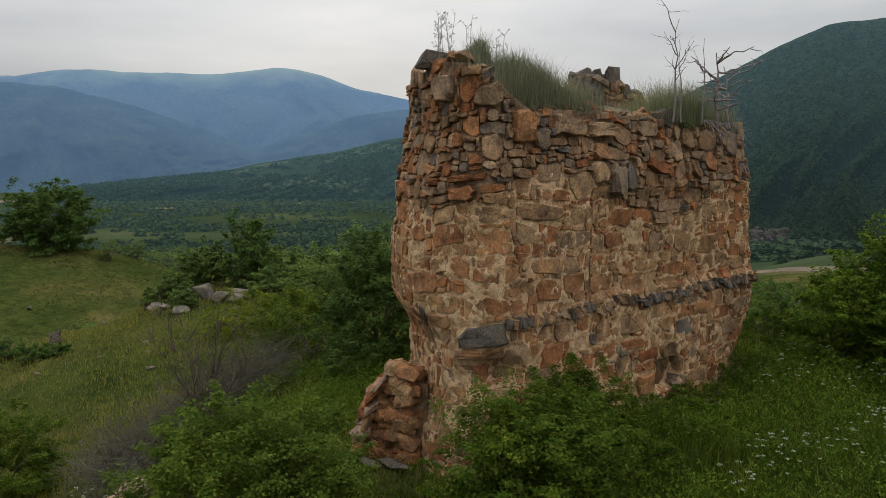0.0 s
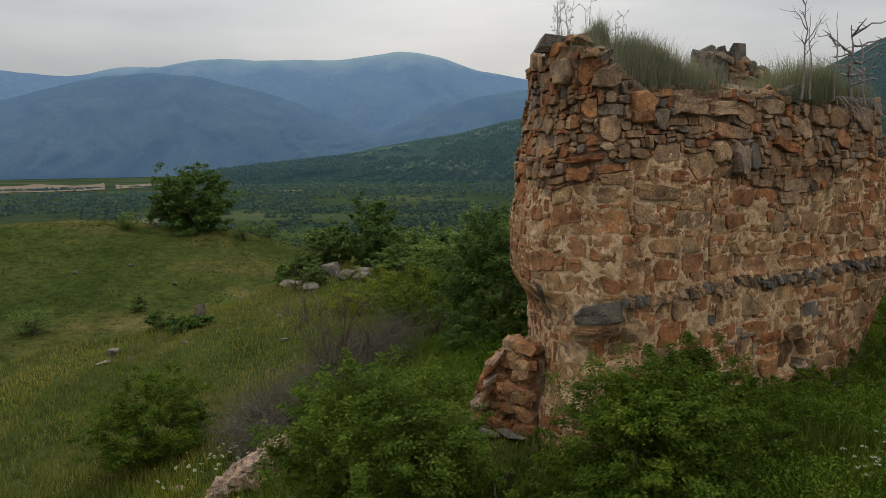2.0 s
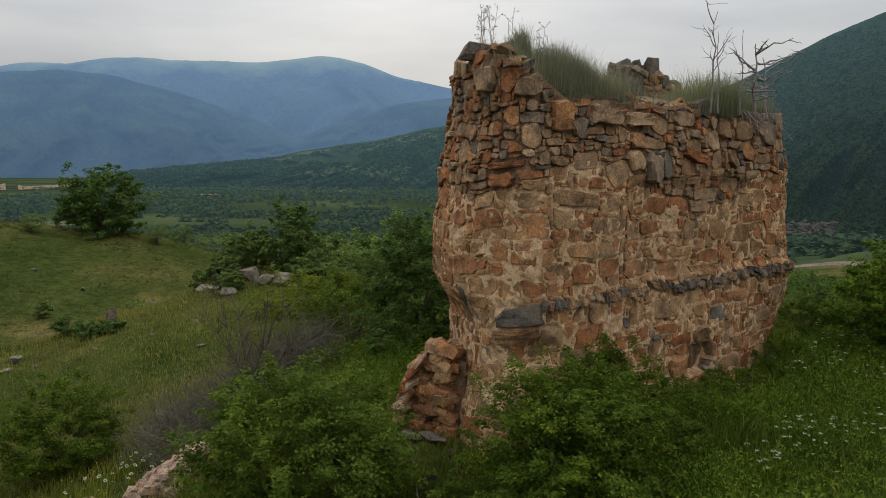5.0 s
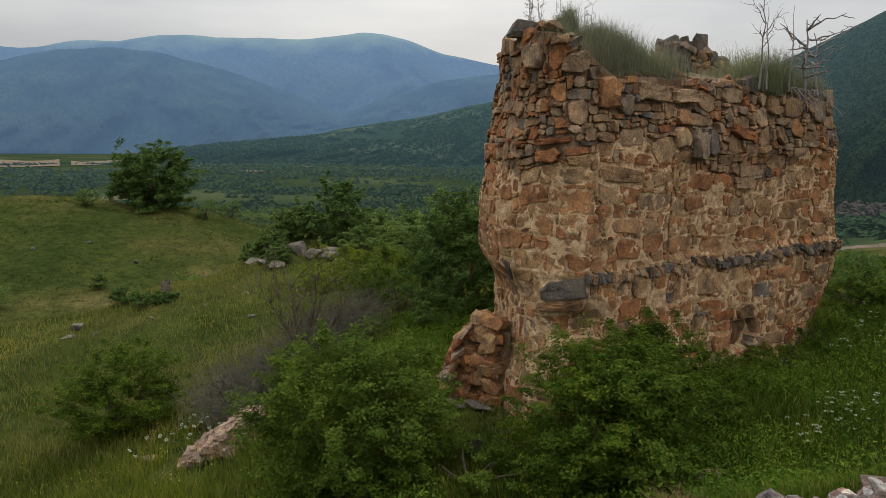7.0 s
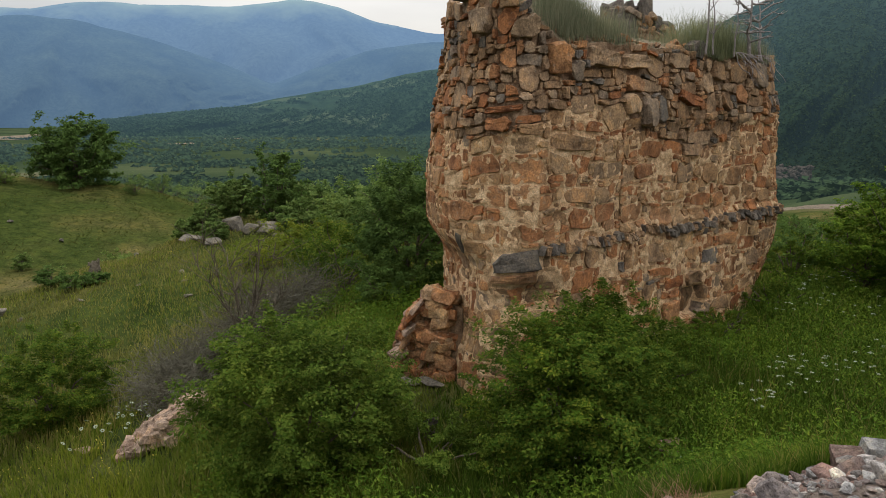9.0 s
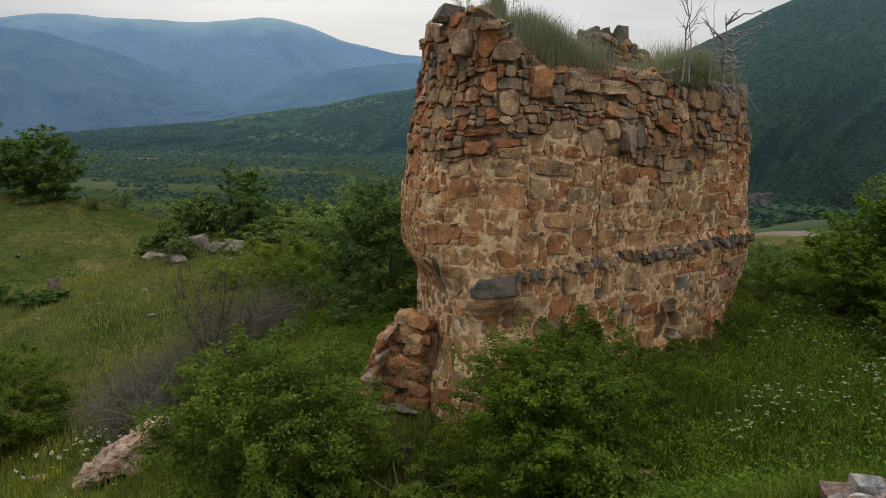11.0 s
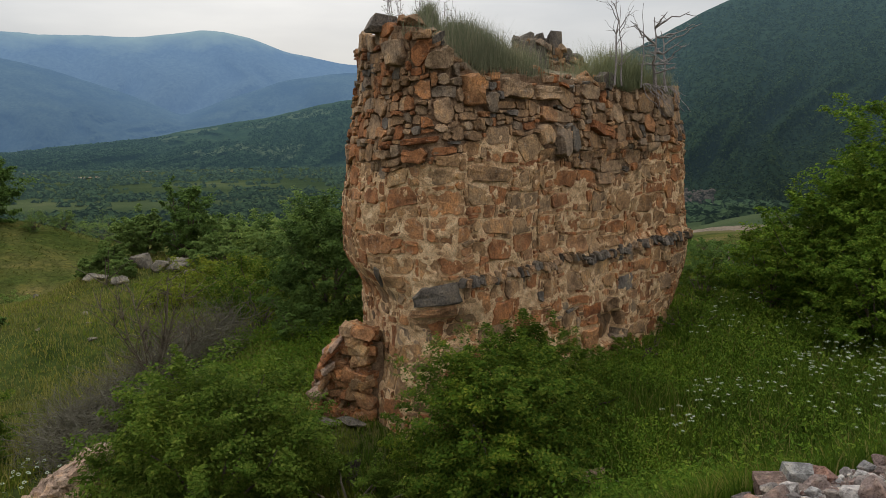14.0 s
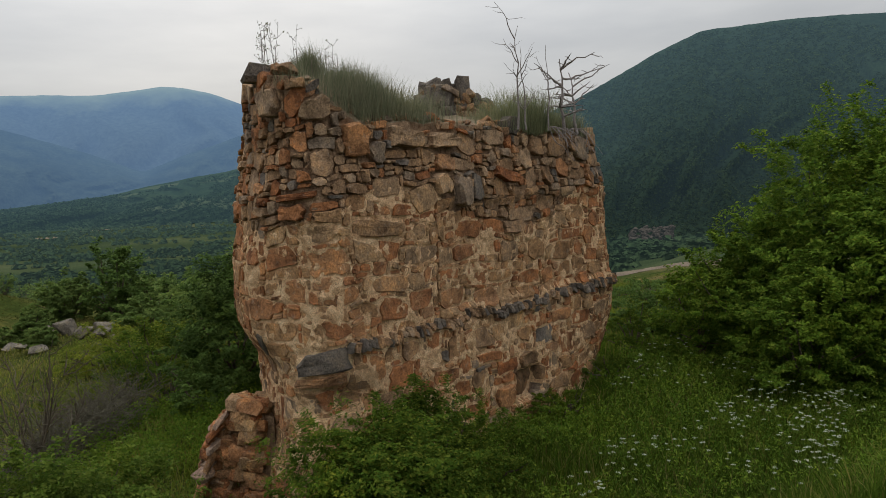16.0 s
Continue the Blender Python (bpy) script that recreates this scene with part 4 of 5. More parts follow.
def make_rocks():
    rng = np.random.RandomState(41)
    # layered pinkish outcrop beside the bush
    out = thing("rock_outcrop", "pinkish layered broken rock outcrop in the grass beside a bush", "rock", at=(-4.6, 9.8, hz(-4.6, 9.8)))
    inv = Matrix.Translation((4.6, -9.8, -hz(-4.6, 9.8)))
    for k in range(230):
        f, g = rng.rand(), rng.rand()
        x, y = -4.95 + 0.85 * f, 9.4 + 0.6 * g
        z = hz(x, y) + 0.03 + 0.5 * f * rng.uniform(0.2, 1.0)
        w = rng.uniform(0.14, 0.4)
        me = block_mesh(rng, w, w * 0.8, w * rng.uniform(0.25, 0.5), M_PINK, 0.13)
        ob = part("slab", me, out)
        ob.matrix_basis = inv @ Matrix.Translation((x, y, z)) @ pose(0, 0, 0, rng.uniform(-25, 30), rng.uniform(-42, 18), rng.uniform(0, 90))
    # grey boulders on the crest
    for x, y, s in ((-9.9, 26.0, 0.9), (-8.7, 25.4, 1.4), (-8.1, 25.9, 1.5), (-7.4, 25.2, 1.2), (-8.2, 23.6, 0.8), (-6.8, 25.0, 1.1), (-6.4, 22.6, 1.0), (-6.0, 21.6, 0.7), (-6.1, 24.4, 1.0), (-9.2, 25.2, 0.8), (-7.0, 26.2, 1.3)):
        boulder("boulder", "weathered pale grey boulder among shrubs on the crest", x, y, s, M_ROCK, rng, (1, 0.8, 0.5), "boulders on the crest", 0.22)
    for az, d, s in ((-23.9, 34, 0.9), (-20.3, 43, 1.0), (-33.5, 22, 0.6), (-30.2, 26, 0.5), (-24.3, 30, 0.35), (-26.8, 33, 0.4), (-22.8, 37, 0.4), (-28.6, 52, 0.6), (-31.5, 56, 0.5), (-35, 55, 0.6), (-18.6, 39, 0.5)):
        x, y = polar(az, d)
        boulder("boulder", "small pale stone lying in the meadow", x, y, s, M_ROCK, rng, (1, 0.7, 0.6), "stones in the meadow", 0.25)
    x, y = polar(-30.5, 11.6)
    boulder("boulder", "low pinkish stone half sunk in grass", x, y, 0.5, M_PINK, rng, (1, 0.6, 0.4), "stones in the meadow")
    for x, y, s in ((-9.9, 18.2, 0.35), (-11.6, 17.0, 0.6), (-11.0, 17.3, 0.4), (-8.9, 19.4, 0.3), (-8.0, 20.2, 0.35), (-7.5, 19.0, 0.3), (-6.9, 17.6, 0.4)):
        boulder("boulder", "flat pale stone half sunk in the grassy slope", x, y, s, M_ROCK, rng, (1, 0.6, 0.35), "stones in the meadow", 0.2)
    boulder("boulder", "grey-brown stone slab lying in long grass", 2.0, 7.15, 0.72, M_PINK, rng, (1, 0.6, 0.4), "stones at the bank foot", 0.5)
    boulder("boulder", "grey stone half hidden under a bush", 0.55, 6.0, 0.42, M_ROCK, rng, (1, 0.6, 0.5), "stones at the bank foot", 0.3)
    boulder("boulder", "dark upright stone between two bushes", -0.55, 7.7, 0.6, M_DARK, rng, (0.5, 0.5, 1.0), "stones at the bank foot", 0.3)


def make_rubble():
    """The tipped heap of broken stone on the bank by the path."""
    rng = np.random.RandomState(51)
    n = 0
    while n < 230:
        x, u = rng.uniform(0.2, 5.2), rng.uniform(-0.8, 1.9)
        y = u - float(bank_u(x, 0.0))
        if u > 0.15 + 1.1 * max(0, x - 0.45):
            continue
        size = rng.choice([0.07, 0.10, 0.14, 0.20, 0.26], p=[0.15, 0.22, 0.28, 0.23, 0.12])
        me = rock_mesh(rng, size, M_RUB, 13, (1, rng.uniform(0.65, 0.9), rng.uniform(0.45, 0.8)))
        ob = new("rubble_stone", me)
        ob.matrix_basis = Matrix.Translation((x, y, hz(x, y) + size * 0.22)) @ rand_turn(rng, 0.7)
        tagged(ob, "angular broken stone in a tipped rubble heap", "stone", "rubble stones")
        n += 1
    for x, y, w, d, h, yaw, lab, mat in ((2.72, 4.45, 0.27, 0.24, 0.20, -18, "pale grey-white angular block on the rubble heap", M_PALE), (2.44, 4.33, 0.26, 0.22, 0.17, -12, "reddish squared block on the rubble heap", M_BLOCK)):
        ob = new("rubble_block", block_mesh(rng, w, d, h, mat, 0.12))
        ob.matrix_basis = Matrix.Translation((x, y, hz(x, y) + h * 0.36)) @ pose(0, 0, 0, 4, -3, yaw)
        tagged(ob, lab, "stone", "rubble stones")
    boulder("rubble_block", "dark grey rounded stone on the rubble edge", 0.95, 2.35, 0.20, M_DARK, rng, (1, 0.8, 0.6), "rubble stones", 0.3)
    P, S = [], []
    while len(P) < 6500:
        x, u = rng.uniform(0.1, 5.6), rng.uniform(-1.0, 2.0)
        y = u - float(bank_u(x, 0.0))
        if u > 0.2 + 1.1 * max(0, x - 0.45) + 0.2 * rng.rand():
            continue
        s = rng.uniform(0.02, 0.075)
        P.append((x, y, hz(x, y) + s * 0.2))
        S.append(s)
    k = 420
    P2 = np.column_stack([0.60 + rng.normal(size=k) * 0.05, 2.06 + rng.normal(size=k) * 0.05, np.full(k, hz(0.6, 2.06))])
    V, F = blades(P2, rng.uniform(0.05, 0.13, k), np.full(k, 0.003), rng, 0.9)
    tagged(new("dry_tuft", mesh_np("dry_tuft", V, F, M_RUST)), "reddish-brown dry grass tuft among the rubble", "grass", kind="stuff")
    ob = new("rubble_gravel", joined_rocks("rubble_gravel", rng, P, S, [M_RUB_J]))
    tagged(ob, "loose grey and reddish gravel of broken stone", "gravel", kind="stuff")


# ---------------------------------------------------------------- plants
def leaf_quads(P, Nrm, size, rng, narrow=0.55):
    """Small folded leaves at P, facing about Nrm: four corners, two triangles each."""
    n = len(P)
    t = rng.normal(size=(n, 3))
    Nn = Nrm / np.linalg.norm(Nrm, axis=1, keepdims=True)
    t -= (t * Nn).sum(1, keepdims=True) * Nn
    t /= np.linalg.norm(t, axis=1, keepdims=True) + 1e-9
    b = np.cross(Nn, t)
    s = (size * rng.uniform(0.6, 1.25, n))[:, None]
    V = np.stack([P - t * s * 0.5, P + b * s * narrow * 0.5 + Nn * s * 0.12, P + t * s * 0.5, P - b * s * narrow * 0.5 + Nn * s * 0.12], 1).reshape(-1, 3)
    k = np.arange(n)[:, None] * 4
    F = np.concatenate([k + np.array([[0, 1, 2]]), k + np.array([[0, 2, 3]])], 0)
    return V, F


def tube(points, radii, sides=5):
    """A tapering limb through points."""
    P = np.asarray(points, float)
    V, F = [], []
    for i, p in enumerate(P):
        d = P[min(i + 1, len(P) - 1)] - P[max(i - 1, 0)]
        d = d / (np.linalg.norm(d) + 1e-9)
        a = np.cross(d, (0, 0, 1) if abs(d[2]) < 0.9 else (1, 0, 0))
        a /= np.linalg.norm(a)
        b = np.cross(d, a)
        for k in range(sides):
            w = 2 * math.pi * k / sides
            V.append(p + radii[i] * (math.cos(w) * a + math.sin(w) * b))
    for i in range(len(P) - 1):
        for k in range(sides):
            k2 = (k + 1) % sides
            F.append((i * sides + k, i * sides + k2, (i + 1) * sides + k2, (i + 1) * sides + k))
    return np.array(V), np.array(F)


def tubes_mesh(name, limbs, mat, sides=5):
    VV, FF, n = [], [], 0
    for pts, rad in limbs:
        V, F = tube(pts, rad, sides)
        VV.append(V)
        FF.append(F + n)
        n += len(V)
    return mesh_np(name, np.vstack(VV), np.vstack(FF), mat, True)


def bent(a, b, rng, n=6, wob=0.12):
    a, b = np.asarray(a, float), np.asarray(b, float)
    l = np.linalg.norm(b - a)
    t = np.linspace(0, 1, n)[:, None]
    off = np.cumsum(rng.normal(size=(n, 3)), 0) * wob * l / n
    off -= off[0] + (off[-1] - off[0]) * t * 0.6
    return a + (b - a) * t + off


def shrub(name, label, category, x, y, rx, ry, bottom, top, leaves, leaf, mat, seed, clumps=150, group="", upright=0.75, sparse=0.10, narrow=0.55, stem=0.03, lumpy=0.25):
    """A bush or small tree: forked limbs and a crown of many leaf clumps with gaps and an uneven outline. bottom, top: heights of the crown over the ground."""
    rng = np.random.RandomState(seed)
    z0 = hz(x, y)
    th = thing(name, label, category, group, (x, y, z0))
    cz, rz = (bottom + top) / 2, (top - bottom) / 2
    d = rng.normal(size=(clumps, 3))
    d /= np.linalg.norm(d, axis=1, keepdims=True)
    lump = 1 + lumpy * vnoise(d[:, 0] * 2.2 + seed, d[:, 1] * 2.2 + d[:, 2] * 1.7) + 0.16 * rng.normal(size=clumps)
    rad = rng.uniform(0.2, 1.0, clumps) ** 0.35 * lump
    C = d * rad[:, None] * np.array([rx, ry, rz]) + np.array([0, 0, cz])
    C[:, 2] = np.maximum(C[:, 2], 0.08)
    per = max(4, leaves // clumps)
    sig = sparse * (rx + ry + rz) / 3 * rng.uniform(0.6, 1.3, clumps)
    idx = np.repeat(np.arange(clumps), per)
    # each clump is a spray: leaves along a shoot that bends outward and then droops
    shoot = d * np.array([1.0, 1.0, 0.45]) + rng.normal(size=(clumps, 3)) * 0.35 + np.array([0, 0, 0.35])
    shoot /= np.linalg.norm(shoot, axis=1, keepdims=True)
    u = rng.uniform(-1.5, 1.6, len(idx))
    P = C[idx] + shoot[idx] * (u * sig[idx])[:, None] + rng.normal(size=(len(idx), 3)) * (sig[idx] * (0.62 - 0.2 * np.clip(u, 0, 2)))[:, None] * np.array([1, 1, 0.55])
    P[:, 2] = np.maximum(P[:, 2] - 0.12 * sig[idx] * u * u, 0.03)
    Nn = 0.4 * d[idx] + rng.normal(size=P.shape) * 0.42 + np.array([0, 0, upright])
    V, F = leaf_quads(P, Nn, leaf, rng, narrow)
    limbs = []
    for k in rng.choice(clumps, min(26, clumps), replace=False):
        fork = np.array([C[k, 0] * 0.25, C[k, 1] * 0.25, max(0.1, C[k, 2] * 0.35)])
        start = np.array([rng.uniform(-0.1, 0.1) * rx, rng.uniform(-0.1, 0.1) * ry, -0.08])
        pts = np.vstack([bent(start, fork, rng, 4, 0.15)[:-1], bent(fork, C[k], rng, 5, 0.2)])
        limbs.append((pts, np.linspace(stem, stem * 0.18, len(pts))))
    if y < 16:
        for limb in limbs[:12]:
            part("stem", tubes_mesh("stem", [limb], M_BARK), th)
    else:
        part("trunk", tubes_mesh("trunk", limbs, M_BARK), th)
    part("foliage", mesh_np("foliage", V, F, mat), th)
    return th


def blades(P, h, w, rng, lean=0.35):
    """Grass blades at P: bent strips of one quad and a tip."""
    n = len(P)
    a = rng.uniform(0, 6.283, n)
    b = rng.uniform(0, 6.283, n)
    side = np.column_stack([np.cos(a), np.sin(a), np.zeros(n)]) * (w * 0.5)[:, None]
    tip = np.column_stack([np.cos(b), np.sin(b), np.zeros(n)]) * (h * lean * rng.uniform(0.2, 1.5, n))[:, None]
    up = np.column_stack([np.zeros(n), np.zeros(n), h])
    V = np.stack([P - side, P + side, P + up * 0.6 + tip * 0.35 + side * 0.7, P + up * 0.6 + tip * 0.35 - side * 0.7, P + up + tip], 1).reshape(-1, 3)
    k = np.arange(n)[:, None] * 5
    F = np.concatenate([k + np.array([[0, 1, 2]]), k + np.array([[0, 2, 3]]), k + np.array([[3, 2, 4]])], 0)
    return V, F


def in_tower(x, y, grow=0.0):
    """Inside the tower's plan."""
    px, py = CURVE[:-1, 0], CURVE[:-1, 1]
    qx, qy = np.roll(px, -1), np.roll(py, -1)
    X, Y = np.asarray(x)[:, None], np.asarray(y)[:, None]
    cross = ((py > Y) != (qy > Y)) & (X < (qx - px) * (Y - py) / (qy - py + 1e-12) + px)
    return cross.sum(1) % 2 == 1


def on_rubble(x, y):
    u = bank_u(x, y)
    return (x > 0.1) & (u < np.minimum(1.9, 0.25 + 1.1 * np.clip(x - 0.45, 0, 9)))


def bare(x, y):
    """Little grass grows under the brushwood and round the outcrop."""
    brush = np.abs((x + 4.1) * 0.84 - (y - 11.3) * 0.54) / 0.8
    along = np.abs((x + 4.1) * 0.54 + (y - 11.3) * 0.84) / 1.9
    out = ((x + 4.75) / 0.75) ** 2 + ((y - 9.5) / 0.8) ** 2
    slab = ((x - 1.95) / 0.5) ** 2 + ((y - 6.9) / 0.4) ** 2
    return ((brush < 1) & (along < 1)) | (out < 1) | (slab < 1)


def scatter(n, r0, r1, a0, a1, rng):
    r = np.exp(rng.uniform(math.log(r0), math.log(r1), n))
    a = np.radians(rng.uniform(a0, a1, n))
    return r * np.sin(a), r * np.cos(a), r


def make_grass():
    rng = np.random.RandomState(61)
    x, y, r = scatter(200000, 4.5, 34, -46, 50, rng)
    ok = ~in_tower(x, y) & ~on_rubble(x, y) & (~bare(x, y) | (rng.rand(len(x)) < 0.25))
    x, y, r = x[ok], y[ok], r[ok]
    tall = 0.5 + 0.5 * vnoise(x * 0.55 + 20, y * 0.55)
    right = sstep(0.5, 3.0, x) * sstep(16, 12, y)
    h = (0.13 + 0.20 * tall + right * 0.07) * (1 - 0.5 * sstep(11, 17, r) * (x < -2.5)) * (0.5 + 0.5 * sstep(4, 7, r)) * rng.uniform(0.5, 1.3, len(x))
    h = h * np.where((x > -1.5) & (x < 0.45) & (y > 7.6) & (y < 9.6), 0.55, 1.0)
    w = 0.006 + 0.0009 * r + 0.004 * rng.rand(len(x))
    P = np.column_stack([x, y, height(x, y) - 0.02])
    dry = (rng.rand(len(x)) < 0.10 + 0.35 * sstep(0.1, 0.6, vnoise(x * 0.4 + 3, y * 0.4 + 8)) * (x < -1) + 0.62 * sstep(10.5, 14, y - 0.15 * x) * sstep(-2.5, -4.5, x))
    lush = ~dry & (x + 0.6 * vnoise(x, y) > -0.8) & (y < 17)
    for name, sel, mat, lab in (("meadow_grass", ~dry & ~lush, M_GRASS, "long yellowish-green meadow grass"), ("lush_grass", lush, M_LUSH, "lush deep green grass round the tower"), ("dry_meadow_grass", dry, M_STRAW, "straw-coloured dry grass stalks in the meadow")):
        V, F = blades(P[sel], h[sel] * (1.0 if sel is not dry else 1.15), w[sel], rng, 0.45)
        tagged(new(name, mesh_np(name, V, F, mat)), lab, "grass", kind="stuff")
    x, y, r = scatter(60000, 24, 78, -50, 45, rng)
    h = rng.uniform(0.05, 0.12, len(x)) * (1 + 0.8 * sstep(0.1, 0.7, vnoise(x * 0.3, y * 0.3)))
    V, F = blades(np.column_stack([x, y, height(x, y) - 0.03]), h, 0.0016 * r, rng, 2.2)
    tagged(new("far_meadow_grass", mesh_np("far_meadow_grass", V, F, M_SLOPE)), "short meadow grass on the hillside", "grass", kind="stuff")
    # broad-leaved weeds between the long grass by the tower
    x, y = rng.uniform(-3.2, 8.4, 20000), rng.uniform(5.0, 13.5, 20000)
    ok = ~in_tower(x, y) & ~on_rubble(x, y) & (vnoise(x * 0.9, y * 0.9 + 30) > -0.1 - 0.25 * (x > 2.5))
    x, y = x[ok], y[ok]
    open_foot = (x > -1.5) & (x < 0.45) & (y > 7.4) & (y < 9.6)
    x, y = x[~open_foot], y[~open_foot]
    k = np.repeat(np.arange(len(x)), 12)
    hh = rng.uniform(0.15, 0.5, len(x))
    P = np.column_stack([x, y, height(x, y)])[k] + np.column_stack([rng.normal(0, 0.07, (len(k), 2)), hh[k] * rng.rand(len(k))])
    V, F = leaf_quads(P, rng.normal(size=P.shape) * 0.5 + np.array([0, -0.2, 0.7]), 0.055, rng, 0.4)
    tagged(new("weeds", mesh_np("weeds", V, F, M_LEAF_H)), "leafy green weeds growing between the grass", "weeds", kind="stuff")


def make_top_grass():
    rng = np.random.RandomState(71)
    specs = ((0.7, 9.7, 0.85, 0.6, 11000, 0.50), (0.7, 9.65, 0.6, 0.5, 4000, 0.34), (1.3, 10.1, 0.9, 0.5, 10000, 0.44), (3.7, 11.9, 0.75, 0.55, 6200, 0.62), (2.9, 11.2, 0.4, 0.3, 700, 0.3), (4.6, 12.6, 0.4, 0.35, 1500, 0.4))
    for k, (cx, cy, rx, ry, n, tall) in enumerate(specs):
        g = rng.normal(size=(n, 2)) * 0.5
        c, s = math.cos(0.72), math.sin(0.72)
        x, y = cx + g[:, 0] * rx * c - g[:, 1] * ry * s, cy + g[:, 0] * rx * s + g[:, 1] * ry * c
        ok = in_tower(x, y) & (x > 0.12)
        x, y = x[ok], y[ok]
        sn = np.array([s_at(a, b) for a, b in zip(x, y)])
        z = np.minimum(top_z(sn), 4.9) - 0.12 + 0.08 * rng.rand(len(x)) + 0.2 * np.exp(-((x - 0.75) ** 2 + (y - 9.75) ** 2) / 0.4) + 0.18 * np.exp(-((x - 0.95) ** 2 + (y - 9.95) ** 2) / 0.35)
        V, F = blades(np.column_stack([x, y, z]), (0.3 + 0.9 * rng.rand(len(x)) ** 1.6) * tall * (0.5 + 0.5 * sstep(0.2, 0.9, x)), np.full(len(x), 0.006), rng, 0.32)
        tagged(new("top_grass", mesh_np("top_grass", V, F, M_DRY if k != 3 else M_TOPG)), "tall grey-green grass growing on the wall top", "grass", kind="stuff")


M_TOPG = leaf_mat("wall_top_weed", [(0.13, 0.152, 0.082), (0.18, 0.20, 0.112), (0.24, 0.25, 0.15), (0.15, 0.17, 0.088)], 0.4, 0.4, 0.8)


def dead_limbs(base, height_m, rng, forks, spread, r0):
    """Bare forked branches: a leader and side twigs, each with smaller twigs."""
    limbs = []
    tip = np.array(base) + np.array([rng.uniform(-0.2, 0.2) * spread, rng.uniform(-0.2, 0.2) * spread, height_m])
    lead = bent(base, tip, rng, 9, 0.16)
    limbs.append((lead, np.linspace(r0, r0 * 0.2, 9)))
    for _ in range(forks):
        i = rng.randint(2, 8)
        a = rng.uniform(0, 6.28)
        l = height_m * rng.uniform(0.25, 0.6)
        e = lead[i] + np.array([math.cos(a) * l * spread, math.sin(a) * l * spread, l * rng.uniform(-0.1, 0.8)])
        tw = bent(lead[i], e, rng, 7, 0.22)
        limbs.append((tw, np.linspace(r0 * 0.55, r0 * 0.12, 7)))
        for _ in range(3):
            j = rng.randint(2, 6)
            b = rng.uniform(0, 6.28)
            m = l * rng.uniform(0.2, 0.5)
            e2 = tw[j] + np.array([math.cos(b) * m, math.sin(b) * m, m * rng.uniform(-0.3, 0.9)])
            limbs.append((bent(tw[j], e2, rng, 5, 0.3), np.linspace(r0 * 0.25, r0 * 0.08, 5)))
    return limbs


def grow_dead(th, limbs, mat):
    """Main branches, and under each the twigs that grow from it."""
    main = None
    for pts, rad in limbs:
        if len(pts) == 5:
            part("twig", tubes_mesh("twig", [(pts, rad)], mat, 4), main)
        else:
            main = part("branch", tubes_mesh("branch", [(pts, rad)], mat), th)


